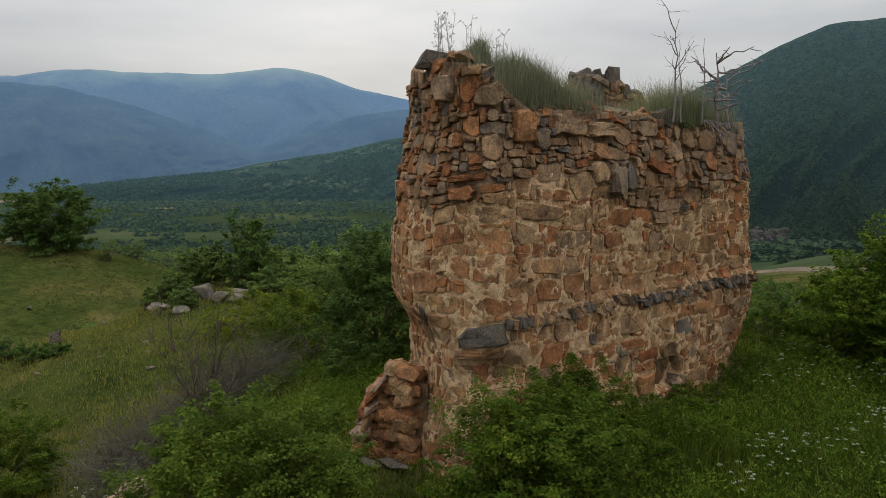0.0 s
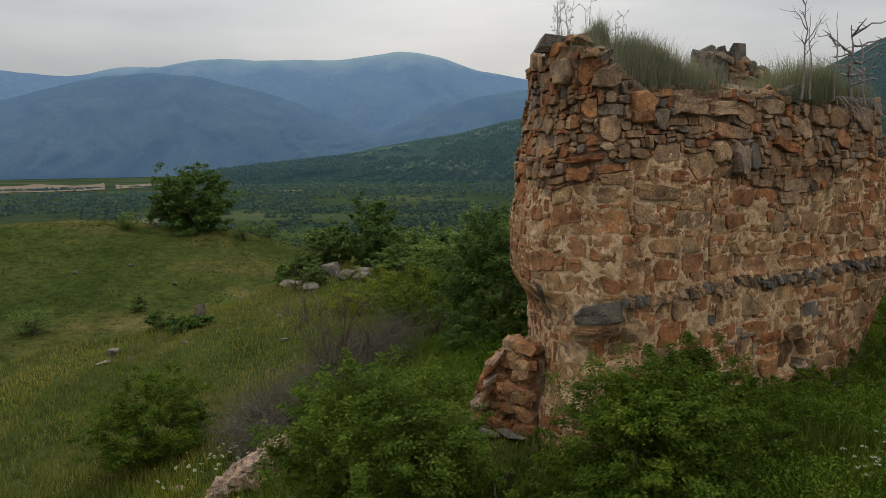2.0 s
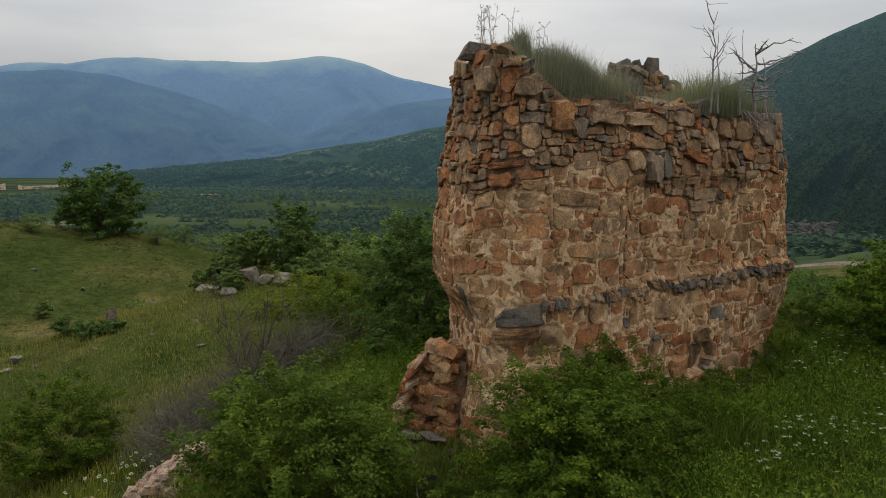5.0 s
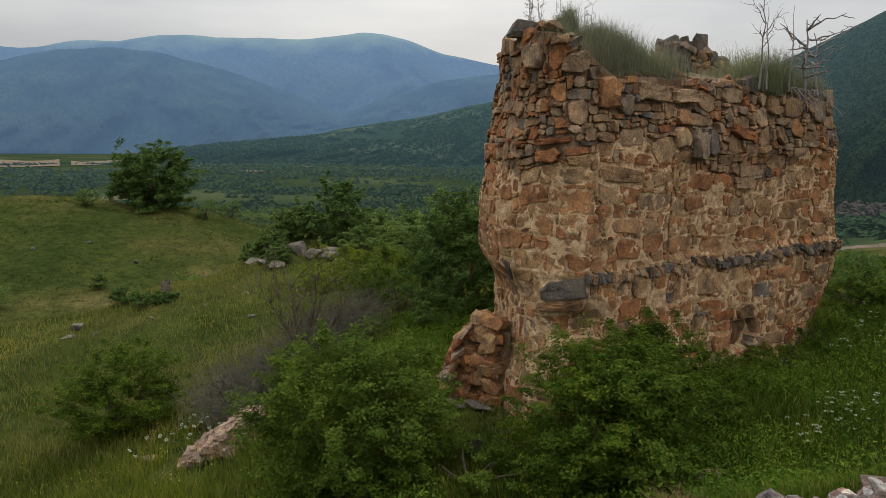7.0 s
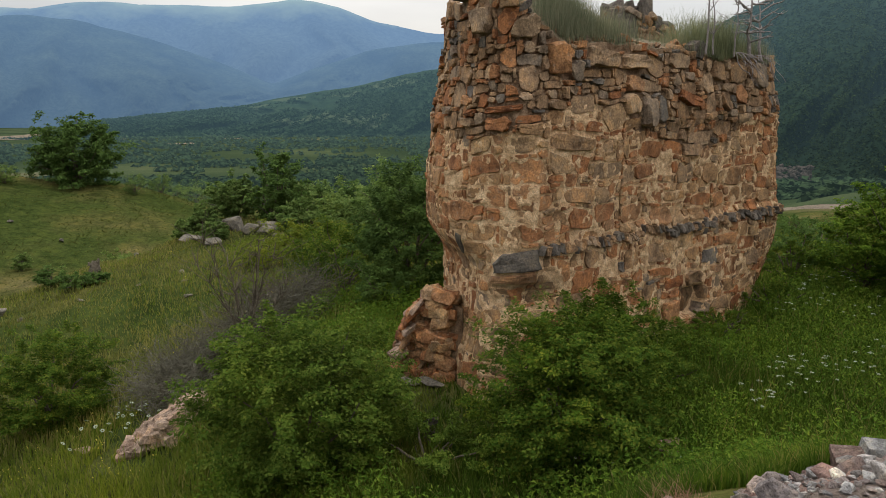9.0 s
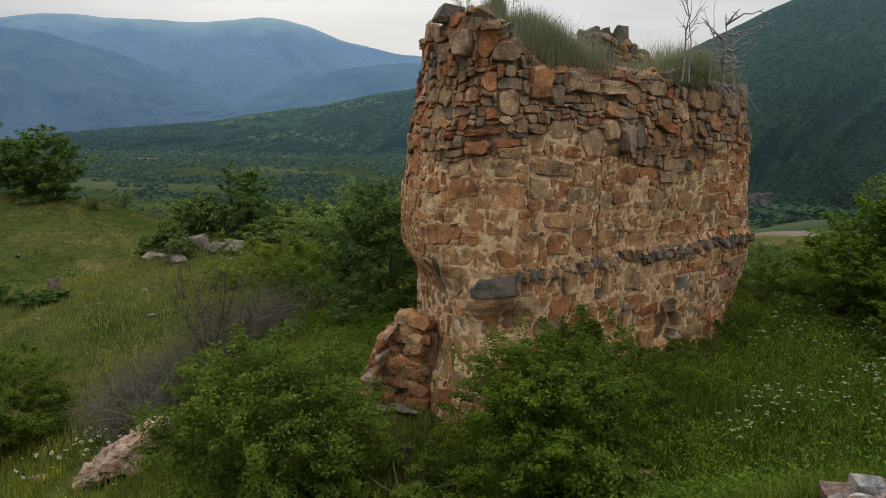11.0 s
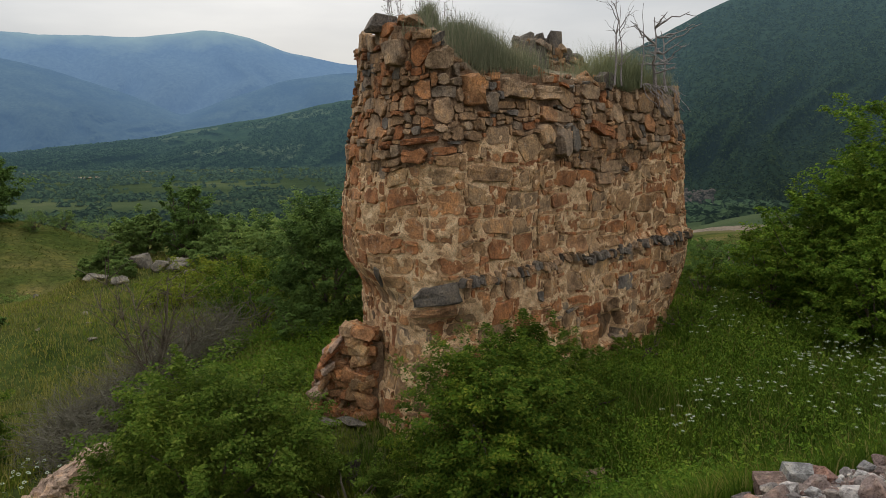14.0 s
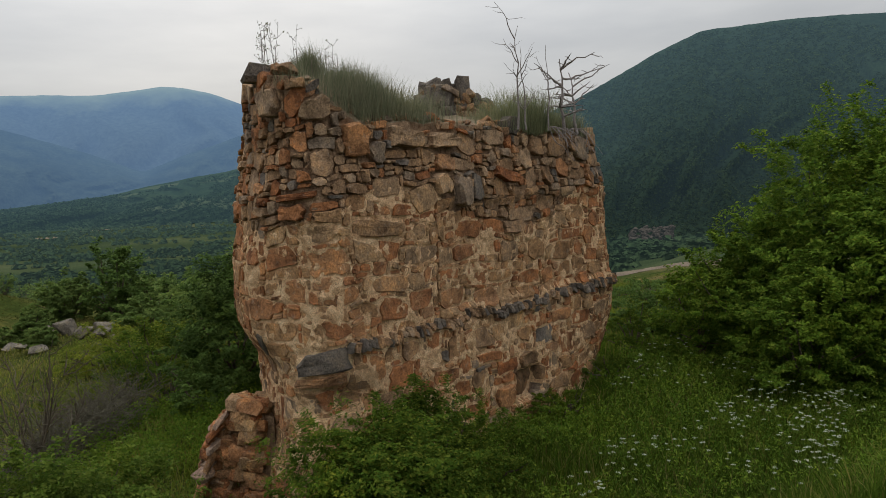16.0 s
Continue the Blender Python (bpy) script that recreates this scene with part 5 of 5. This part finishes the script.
def make_dead_wood():
    rng = np.random.RandomState(81)
    for bx, by, bz, h, forks, sp, r0 in ((4.35, 11.85, 4.42, 1.2, 11, 0.9, 0.034), (4.65, 12.1, 4.42, 1.0, 9, 1.2, 0.03), (3.4, 10.98, 4.45, 1.5, 6, 0.35, 0.018), (3.55, 11.1, 4.45, 1.2, 5, 0.4, 0.015), (4.0, 11.5, 4.45, 1.25, 3, 0.25, 0.014)):
        th = thing("dead_shrub", "bare dead grey shrub rooted on the wall top", "dead shrub", "dead shrubs on the wall", (bx, by, bz))
        grow_dead(th, dead_limbs((0, 0, -0.05), h, rng, forks, sp, r0), M_TWIG)
    th = thing("dead_shrub", "bare dead shrub with dry roots hanging over the wall edge", "dead shrub", "dead shrubs on the wall", (4.3, 11.7, 4.4))
    limbs = []
    for k in range(16):
        s = rng.uniform(-0.5, 0.9)
        a = np.array([s * 0.7, s * 0.7, 0.05])
        e = a + np.array([rng.uniform(0.0, 0.35), rng.uniform(-0.45, -0.15), -rng.uniform(0.1, 0.55)])
        limbs.append((bent(a, e, rng, 6, 0.35), np.linspace(0.009, 0.003, 6)))
    for limb in limbs:
        part("root", tubes_mesh("root", [limb], M_TWIG), th)
    # seed stalks standing up from the grass of the wall top
    th = thing("dry_stalks", "tall dry weed stalks with seed heads on the wall top", "weeds", "", (-0.1, 9.3, 4.95))
    limbs, hv = [], []
    for k in range(16):
        x = rng.uniform(-0.05, 0.25) if k < 8 else rng.uniform(0.25, 1.1)
        a = np.array([x, 0.25 * x + rng.uniform(0, 0.2), -0.25 * max(0, x)])
        e = a + np.array([rng.uniform(-0.1, 0.1), 0, rng.uniform(0.35, 0.72)])
        p = bent(a, e, rng, 6, 0.08)
        limbs.append((p, np.linspace(0.004, 0.002, 6)))
        for q in p[2:]:
            for _ in range(2):
                d = np.array([rng.uniform(-0.08, 0.08), rng.uniform(-0.08, 0.08), rng.uniform(0.02, 0.09)])
                limbs.append((np.array([q, q + d]), np.array([0.0025, 0.0015])))
                hv.append(q + d)
    part("stalk_tangle", tubes_mesh("stalk_tangle", limbs, M_TWIG, 4), th, kind="stuff")
    hv = np.array(hv)
    V, F = leaf_quads(np.repeat(hv, 3, 0) + rng.normal(size=(len(hv) * 3, 3)) * 0.008, rng.normal(size=(len(hv) * 3, 3)), 0.02, rng, 0.8)
    part("seed_fluff", mesh_np("seed_fluff", V, F, M_DRY), th, kind="stuff")
    # the grey brushwood between the bush and the crest
    bx, by = -4.1, 11.3
    bz = hz(bx, by)
    th = thing("dead_brush", "tangled grey dead thorn brushwood lying on the slope", "dead shrub", "", (bx, by, bz))
    limbs = []
    for chunk in range(58):
        f0, ox, oy = rng.uniform(0, 1.25), rng.normal() * 0.32, rng.normal() * 0.35
        for k in range(46):
            f = np.clip(f0 + rng.normal() * 0.06, 0, 1.25)
            x, y = -5.15 + 1.9 * f + ox + rng.normal() * 0.14, 10.8 + 2.0 * f + oy + rng.normal() * 0.14
            a = np.array([x, y, hz(x, y) + rng.uniform(0.02, 0.62)])
            w = rng.uniform(0, 6.28)
            l = rng.uniform(0.25, 0.8)
            e = a + np.array([math.cos(w) * l, math.sin(w) * l * 0.8, rng.uniform(-0.3, 0.62) * (0.8 + 0.3 * f)])
            limbs.append((bent(a, e, rng, 5, 0.5) - np.array([bx, by, bz]), np.linspace(rng.uniform(0.004, 0.008), 0.002, 5)))
    for pts, rad in limbs[::40]:
        part("branch", tubes_mesh("branch", [(pts + np.array([0, 0, 0.05]), rad * 2.2)], M_BRUSH), th)
    part("twig_tangle", tubes_mesh("twig_tangle", limbs, M_BRUSH, 4), th, kind="stuff")
    sx, sy = -3.8, 11.7
    th = thing("dead_shrub", "leafless dead grey shrub above a tangle of brushwood", "dead shrub", "", (sx, sy, hz(sx, sy)))
    for k in range(8):
        a = 6.283 * k / 8 + rng.uniform(-0.2, 0.2)
        out, up = rng.uniform(0.3, 1.0), rng.uniform(1.5, 2.35)
        tip = np.array([math.cos(a) * out, math.sin(a) * out * 0.7, up])
        stem = bent((rng.normal() * 0.06, rng.normal() * 0.06, -0.05), tip, rng, 9, 0.2)
        branch = part("branch", tubes_mesh("branch", [(stem, np.linspace(0.02, 0.004, 9))], M_BARK), th)
        for _ in range(16):
            j = rng.randint(2, 8)
            e = stem[j] + (stem[8] - stem[3]) * rng.uniform(0.15, 0.45) + rng.normal(size=3) * np.array([0.28, 0.28, 0.12])
            part("twig", tubes_mesh("twig", [(bent(stem[j], e, rng, 5, 0.2), np.linspace(0.009, 0.003, 5))], M_BARK, 4), branch)
    # a weathered stump on the near ridge
    x, y = -11.0, 21.2
    th = thing("tree_stump", "broken grey weathered tree stump on the grassy slope", "stump", "", (x, y, hz(x, y)))
    part("trunk", tubes_mesh("trunk", [(bent((0, 0, -0.1), (0.05, 0, 0.42), rng, 6, 0.1), np.array([0.24, 0.19, 0.17, 0.16, 0.13, 0.05]))], M_BARK, 9), th)
    for k in range(3):
        a = 2.1 * k
        q = np.array([0.11 * math.cos(a), 0.11 * math.sin(a), 0.3])
        part("splinter", tubes_mesh("splinter", [(bent(q, q + np.array([0.05 * math.cos(a), 0.05 * math.sin(a), rng.uniform(0.08, 0.2)]), rng, 4, 0.2), np.array([0.07, 0.06, 0.04, 0.01]))], M_BARK), th)


def make_umbels():
    """White umbellifers: one plant of stalks and flat flower heads, repeated."""
    rng = np.random.RandomState(91)
    protos = []
    for k in range(4):
        th = thing("wild_umbel_plant", "white-flowered umbel plant standing in long grass", "wildflower", "white umbel plants")
        limbs, C = [], []
        for _ in range(6):
            e = np.array([rng.normal() * 0.13, rng.normal() * 0.13, rng.uniform(0.4, 0.66)])
            limbs.append((bent((0, 0, -0.05), e, rng, 5, 0.12), np.linspace(0.006, 0.003, 5)))
            C.append(e)
        for limb, e in zip(limbs, C):
            stalk = part("stalk", tubes_mesh("stalk", [limb], M_LEAF, 4), th)
            n = 26
            a, q = rng.uniform(0, 6.28, n), np.sqrt(rng.rand(n)) * rng.uniform(0.018, 0.038)
            P = np.column_stack([q * np.cos(a), q * np.sin(a), 0.012 - 4 * q * q + rng.normal(size=n) * 0.003])
            V, F = leaf_quads(P, rng.normal(size=P.shape) * 0.3 + np.array([0, 0, 1]), 0.014, rng, 0.9)
            ob = part("flower_head", mesh_np("flower_head", V, F, M_WHITE), stalk, "flat white umbel")
            ob.location = e
        protos.append(th)
    spots = []
    for cx, cy, n, sp in ((4.2, 8.2, 4, 0.3), (6.3, 8.3, 6, 0.4), (6.9, 9.0, 6, 0.4), (5.8, 7.5, 5, 0.4), (5.6, 9.1, 4, 0.4), (6.4, 9.3, 6, 0.45), (4.9, 8.5, 3, 0.5), (5.6, 10.8, 2, 0.7), (6.3, 12.3, 4, 0.4), (3.5, 7.6, 3, 0.4), (5.3, 7.6, 4, 0.5), (4.3, 10.6, 2, 0.5), (6.6, 10.6, 3, 0.3)):
        for _ in range(n):
            spots.append((cx + rng.normal() * sp * 0.75, cy + rng.normal() * sp * 0.75))
    for i, (x, y) in enumerate(spots):
        m = Matrix.Translation((x, y, hz(x, y) - 0.02)) @ Matrix.Rotation(rng.uniform(0, 6.28), 4, "Z")
        if i < 4:
            protos[i].matrix_basis = m
        else:
            copy_thing(protos[i % 4], m)
    # daisies on the slope by the outcrop
    P0 = [(-5.35 + rng.normal() * 0.35, 10.4 + rng.normal() * 0.45) for _ in range(34)] + [(1.7 + rng.normal() * 0.35, 6.6 + rng.normal() * 0.3) for _ in range(10)]
    VV, FF, n = [], [], 0
    for x, y in P0:
        c = np.array([x, y, hz(x, y) + rng.uniform(0.25, 0.45)])
        m = 9
        a = np.linspace(0, 6.283, m, endpoint=False)
        R = np.array(rand_turn(rng, 0.7).to_3x3())
        q = 0.022 if x < 0 else 0.010
        P = np.column_stack([q * np.cos(a), q * np.sin(a), np.zeros(m)]) @ R.T + c
        V, F = leaf_quads(P, np.tile(R[:, 2], (m, 1)) + rng.normal(size=(m, 3)) * 0.15, q * 1.35, rng, 0.7)
        VV.append(V)
        FF.append(F + n)
        n += len(V)
    tagged(new("daisies", mesh_np("daisies", np.vstack(VV), np.vstack(FF), M_WHITE)), "scattered white daisies above the grass", "wildflower", kind="stuff")
    x, y = rng.uniform(-9, -2.5, 260), rng.uniform(8, 22, 260)
    ok = vnoise(x * 0.5 + 11, y * 0.5) > 0.15
    P = np.column_stack([x, y, height(x, y) + 0.3])[ok]
    P = np.repeat(P, 7, 0) + rng.normal(size=(len(P) * 7, 3)) * np.array([0.06, 0.06, 0.05])
    V, F = leaf_quads(P, rng.normal(size=P.shape) * 0.5 + np.array([0, 0, 1]), 0.022, rng, 0.9)
    tagged(new("yellow_flowers", mesh_np("yellow_flowers", V, F, M_YELLOW)), "small yellow wildflowers in the meadow", "wildflower", kind="stuff")


def make_bushes():
    shrub("bush", "dense fresh green leafy bush below the tower", "bush", -1.98, 7.5, 1.12, 1.0, -0.1, 1.9, 56000, 0.05, M_LEAF, 101, 460, "green bushes", lumpy=0.2)
    shrub("bush", "arching green wild rose bush with yellowish tips before the tower", "bush", 0.98, 7.05, 0.95, 0.95, -0.1, 1.72, 56000, 0.046, M_LEAF_B, 102, 420, "green bushes", lumpy=0.3)
    shrub("bush", "low green bush beside the tower foot", "bush", 2.25, 8.85, 0.75, 0.6, 0, 1.05, 18000, 0.035, M_LEAF_B, 103, 120, "green bushes")
    shrub("bush", "low green bramble climbing against the tower wall", "bush", 1.6, 8.45, 0.55, 0.45, 0, 1.5, 16000, 0.035, M_LEAF_B, 114, 100, "green bushes")
    shrub("weed_clump", "tall leafy weeds beside the tower corner", "weeds", 6.15, 13.7, 0.5, 0.5, 0, 1.0, 8000, 0.04, M_LEAF_B, 115, 80, "weed clumps")
    shrub("weed_clump", "low leafy weeds along the wall foot", "weeds", 3.9, 10.9, 0.6, 0.4, 0, 0.45, 8000, 0.035, M_LEAF_B, 116, 80, "weed clumps")
    shrub("weed_clump", "low leafy weeds along the wall foot", "weeds", 5.1, 12.1, 0.6, 0.4, 0, 0.5, 8000, 0.035, M_LEAF_B, 117, 80, "weed clumps")
    shrub("bush", "low green bush in the grass", "bush", -0.6, 7.1, 0.7, 0.6, 0, 0.55, 10000, 0.035, M_LEAF, 113, 80, "green bushes")
    shrub("bush", "arching green bramble before the tower wall", "bush", 1.35, 8.05, 0.85, 0.55, 0, 1.7, 28000, 0.044, M_LEAF_B, 161, 220, "green bushes")
    for k, (x, y, rx, h) in enumerate(((7.6, 16.6, 0.9, 0.7), (9.3, 19.5, 1.3, 0.6), (8.6, 23.0, 1.2, 0.4), (11.5, 25.0, 1.4, 0.5))):
        shrub("weed_clump", "rank dark green weeds in the meadow beyond the tower", "weeds", x, y, rx, rx, 0, h, 7000, 0.07, M_LEAF_D, 165 + k, 90, "weed clumps")
    x, y = polar(-31.8, 13.8)
    shrub("bush", "small dark green bush on the grassy slope", "bush", x, y, 1.1, 1.1, -0.1, 1.6, 36000, 0.052, M_LEAF_B, 104, 320, "green bushes", sparse=0.09)
    shrub("hedge_bush", "large green bush with drooping leafy shoots", "bush", 7.9, 12.3, 1.3, 1.2, 0, 2.6, 40000, 0.075, M_LEAF_H, 105, 420, "large bushes", sparse=0.08)
    shrub("hedge_bush", "tall spreading green bush by the tower", "bush", 9.9, 12.2, 2.1, 1.8, 0.0, 4.3, 90000, 0.085, M_LEAF_H, 106, 1000, "large bushes", sparse=0.075, lumpy=0.18)
    shrub("hedge_bush", "leafy green bush spreading over the white-flowered grass", "bush", 7.5, 10.3, 1.0, 0.9, 0, 2.0, 30000, 0.065, M_LEAF_H, 175, 300, "large bushes", sparse=0.08)
    shrub("hedge_bush", "tall leafy green bush by the bank", "bush", 9.2, 10.4, 1.4, 1.2, 0, 3.3, 52000, 0.075, M_LEAF_H, 176, 560, "large bushes", sparse=0.08, lumpy=0.18)
    shrub("hedge_bush", "green bush with drooping leafy shoots and pale blossom", "bush", 7.0, 12.7, 0.8, 0.8, 0, 1.9, 16000, 0.06, M_LEAF_H, 111, 180, "large bushes")
    shrub("hedge_bush", "green bush with drooping leafy shoots", "bush", 8.3, 11.0, 1.0, 0.9, 0, 2.2, 22000, 0.06, M_LEAF_H, 112, 220, "large bushes")
    shrub("tree", "dense dark green young tree behind the tower", "tree", -1.15, 13.7, 1.0, 1.1, -0.3, 2.45, 34000, 0.075, M_LEAF_D, 108, 320, "trees on the crest", stem=0.05, lumpy=0.2)
    shrub("bush", "dark green shrub under the young tree", "bush", -1.5, 12.5, 0.7, 0.6, -0.1, 0.95, 9000, 0.055, M_LEAF_D, 118, 90, "shrubs on the crest")
    shrub("bush", "green shrub at the back of the tower", "bush", -2.6, 14.6, 1.0, 0.9, 0, 1.5, 16000, 0.055, M_LEAF_B, 109, 120, "shrubs on the crest")
    for k, (x, y, rx, h) in enumerate(((-2.7, 17.2, 1.0, 0.75), (-4.6, 16.0, 0.9, 0.6), (-5.6, 20.5, 1.3, 0.8), (-3.2, 21.5, 1.3, 1.0))):
        shrub("weed_clump", "tall yellowish-green weeds on the grassy crest", "weeds", x, y, rx, rx, 0, h, 7000, 0.06, M_GRASS, 180 + k, 110, "weed clumps")
    shrub("bush", "yellow-green shrub on the crest", "bush", -3.9, 18.5, 1.5, 1.2, 0, 1.3, 12000, 0.07, M_GRASS, 119, 110, "shrubs on the crest")
    for k, (x, y, rx, ry, h, mt) in enumerate(((-7.3, 28.5, 1.0, 1.0, 2.9, M_LEAF_D), (-6.0, 29, 1.6, 1.4, 2.0, M_LEAF_F), (-8.9, 28.6, 1.1, 1.0, 1.5, M_LEAF_F), (-4.9, 30, 1.3, 1.2, 2.2, M_LEAF_D), (-9.6, 27.2, 0.5, 0.5, 0.75, M_LEAF_F), (-4.2, 27.5, 1.7, 1.5, 1.7, M_LEAF_F), (-10.2, 26.8, 0.4, 0.4, 0.6, M_LEAF_F),
                                                 (-2.4, 26.0, 1.8, 1.5, 2.2, M_LEAF_F), (-8.3, 24.2, 0.4, 0.4, 0.6, M_LEAF_F), (-5.2, 24.5, 1.0, 0.9, 1.4, M_LEAF_F), (-8.4, 36, 1.6, 1.4, 3.0, M_LEAF_F), (-3.0, 33, 2.4, 2.0, 3.4, M_LEAF_F))):
        shrub("small_tree", "small green broad-leaved tree on the crest among boulders", "tree", x, y, rx, ry, 0.0, h, 9000, 0.13, mt, 120 + k, 170, "trees on the crest", sparse=0.11, stem=0.05)
    for k, (x, y, rx, h) in enumerate(((-12.2, 21.0, 0.6, 0.5), (-10.9, 19.9, 0.5, 0.4), (-10.4, 20.1, 0.4, 0.3))):
        shrub("small_bush", "low dark shrub beside a weathered stump on the slope", "bush", x, y, rx, rx * 0.8, 0, h, 2600, 0.07, M_LEAF_D, 144 + k, 50, "shrubs on the hillside", sparse=0.17)
    x, y = polar(-27.2, 68)
    shrub("lone_tree", "round dark green tree standing alone on a grassy hilltop", "tree", x, y, 3.3, 3.0, -0.3, 5.6, 20000, 0.28, M_LEAF_D, 140, 300, "", sparse=0.11, stem=0.12, lumpy=0.35)
    for k, (az, d, rx, h) in enumerate(((-31.5, 66, 0.9, 1.3), (-23.6, 66, 1.2, 1.6), (-24.8, 33.5, 0.7, 0.8), (-25.3, 31.5, 0.8, 0.6), (-31.2, 47, 0.5, 0.9), (-38, 44, 1.0, 1.5), (-19.2, 75, 1.8, 2.8), (-20.8, 80, 1.5, 2.4), (-17.8, 82, 2.2, 3.0), (-21.8, 70, 1.0, 1.6))):
        x, y = polar(az, d)
        shrub("small_bush", "small dark green shrub dotted on the meadow hillside", "bush", x, y, rx, rx * 0.9, 0, h, 3000, 0.10, M_LEAF_F, 150 + k, 60, "shrubs on the hillside", sparse=0.17)


def clump_mesh(name, P, S, mat, rng, leaves=34, leaf=0.34):
    """Far crowns: each a loose cluster of leaf masses."""
    n = len(P)
    k = np.repeat(np.arange(n), leaves)
    d = rng.normal(size=(len(k), 3))
    d /= np.linalg.norm(d, axis=1, keepdims=True)
    d[:, 2] = np.abs(d[:, 2]) * 1.1
    Q = P[k] + d * (S[k] * rng.uniform(0.35, 1.0, len(k)))[:, None]
    V, F = leaf_quads(Q, d + rng.normal(size=d.shape) * 0.4 + np.array([0, 0, 0.3]), 1.0, rng, 0.85)
    c = np.repeat(Q, 4, 0)
    V = c + (V - c) * np.repeat(S[k] * leaf * 2, 4)[:, None]
    return mesh_np(name, V, F, mat)


def make_far_woods():
    rng = np.random.RandomState(171)
    az = rng.uniform(-46, 40, 30000)
    d = np.exp(rng.uniform(math.log(130), math.log(2200), 30000))
    x, y = d * np.sin(np.radians(az)), d * np.cos(np.radians(az))
    ok = (vnoise(x * 0.006 + 4, y * 0.012) + 0.5 * vnoise(x * 0.03, y * 0.04) > -0.55) & ~((az > 14) & (d < 150)) & ~((az < -28) & (d > 1300))
    x, y, d = x[ok], y[ok], d[ok]
    S = rng.uniform(1.3, 3.1, len(x)) * (1 + d / 1500)
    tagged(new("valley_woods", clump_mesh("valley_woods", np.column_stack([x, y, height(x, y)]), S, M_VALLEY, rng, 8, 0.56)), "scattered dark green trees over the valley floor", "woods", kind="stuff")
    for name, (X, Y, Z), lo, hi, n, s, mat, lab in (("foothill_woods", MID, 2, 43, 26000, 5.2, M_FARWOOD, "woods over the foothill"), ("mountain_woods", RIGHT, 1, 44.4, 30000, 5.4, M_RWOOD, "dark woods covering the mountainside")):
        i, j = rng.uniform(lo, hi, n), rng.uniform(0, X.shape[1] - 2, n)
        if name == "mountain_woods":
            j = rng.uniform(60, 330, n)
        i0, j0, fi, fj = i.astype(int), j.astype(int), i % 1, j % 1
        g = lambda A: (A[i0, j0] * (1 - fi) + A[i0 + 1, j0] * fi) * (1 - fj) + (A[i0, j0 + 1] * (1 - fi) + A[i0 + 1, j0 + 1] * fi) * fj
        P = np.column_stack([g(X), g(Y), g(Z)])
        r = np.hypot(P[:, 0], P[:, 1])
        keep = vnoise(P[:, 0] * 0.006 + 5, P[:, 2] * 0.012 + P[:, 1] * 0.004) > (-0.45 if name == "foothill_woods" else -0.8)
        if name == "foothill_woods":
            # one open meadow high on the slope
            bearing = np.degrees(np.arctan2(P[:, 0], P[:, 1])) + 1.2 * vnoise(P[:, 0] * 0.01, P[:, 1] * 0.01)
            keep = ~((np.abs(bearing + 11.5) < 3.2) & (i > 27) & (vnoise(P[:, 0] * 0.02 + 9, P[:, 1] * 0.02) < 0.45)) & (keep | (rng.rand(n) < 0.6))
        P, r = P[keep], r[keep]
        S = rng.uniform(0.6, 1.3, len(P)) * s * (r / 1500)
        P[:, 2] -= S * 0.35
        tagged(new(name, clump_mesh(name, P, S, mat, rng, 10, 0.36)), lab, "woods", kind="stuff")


# pinkish rock with a faint even emission added as haze
M_FACE = distance_mat("hazy_rock_face", [(0.05, 0.04, 0.034), (0.10, 0.078, 0.066)], (0.012, 0.019, 0.021), 0.05)


def make_cliff():
    """A bare pinkish rock face at the foot of the wooded mountain."""
    rng = np.random.RandomState(181)
    az, z = np.radians(rng.uniform(21.8, 24.8, 130)), rng.uniform(-37, -29, 130)
    r = 505 + (z + 36) * 0.9 + rng.uniform(-3, 3, 130)
    P = np.column_stack([r * np.sin(az), r * np.cos(az), z - 0.1 * np.abs(np.degrees(az) - 23.2) ** 2])
    tagged(new("cliff", joined_rocks("cliff", rng, P, rng.uniform(3, 7, 130), [M_FACE], 0.3)), "bare pinkish rock face under dark woods", "cliff", kind="structure")


# valley crowns emit a bluish tint in place of haze, more when further
M_VALLEY = distance_mat("hazy_valley_crowns", [(0.022, 0.039, 0.019), (0.042, 0.064, 0.027)], (0.026, 0.043, 0.044), 0.02, span=(130, 0.25, 1900, 1.5))
# these crowns glow like the slopes under them, to match the painted haze
M_FARWOOD = distance_mat("hazy_foothill_crowns", [(0.012, 0.024, 0.014), (0.026, 0.044, 0.02)], (0.027, 0.048, 0.058), 0.01, span=(1400, 0.75, 2300, 1.3))
M_RWOOD = distance_mat("hazy_mountainside_crowns", [(0.012, 0.02, 0.008), (0.036, 0.052, 0.02)], (0.019, 0.032, 0.038), 0.03, span=(500, 0.3, 1750, 2.1))

make_rocks()
make_rubble()
make_bushes()
make_dead_wood()
make_umbels()
make_top_grass()
make_grass()
make_far_woods()
make_cliff()
make_stub()
make_tower_caps()
make_masonry()
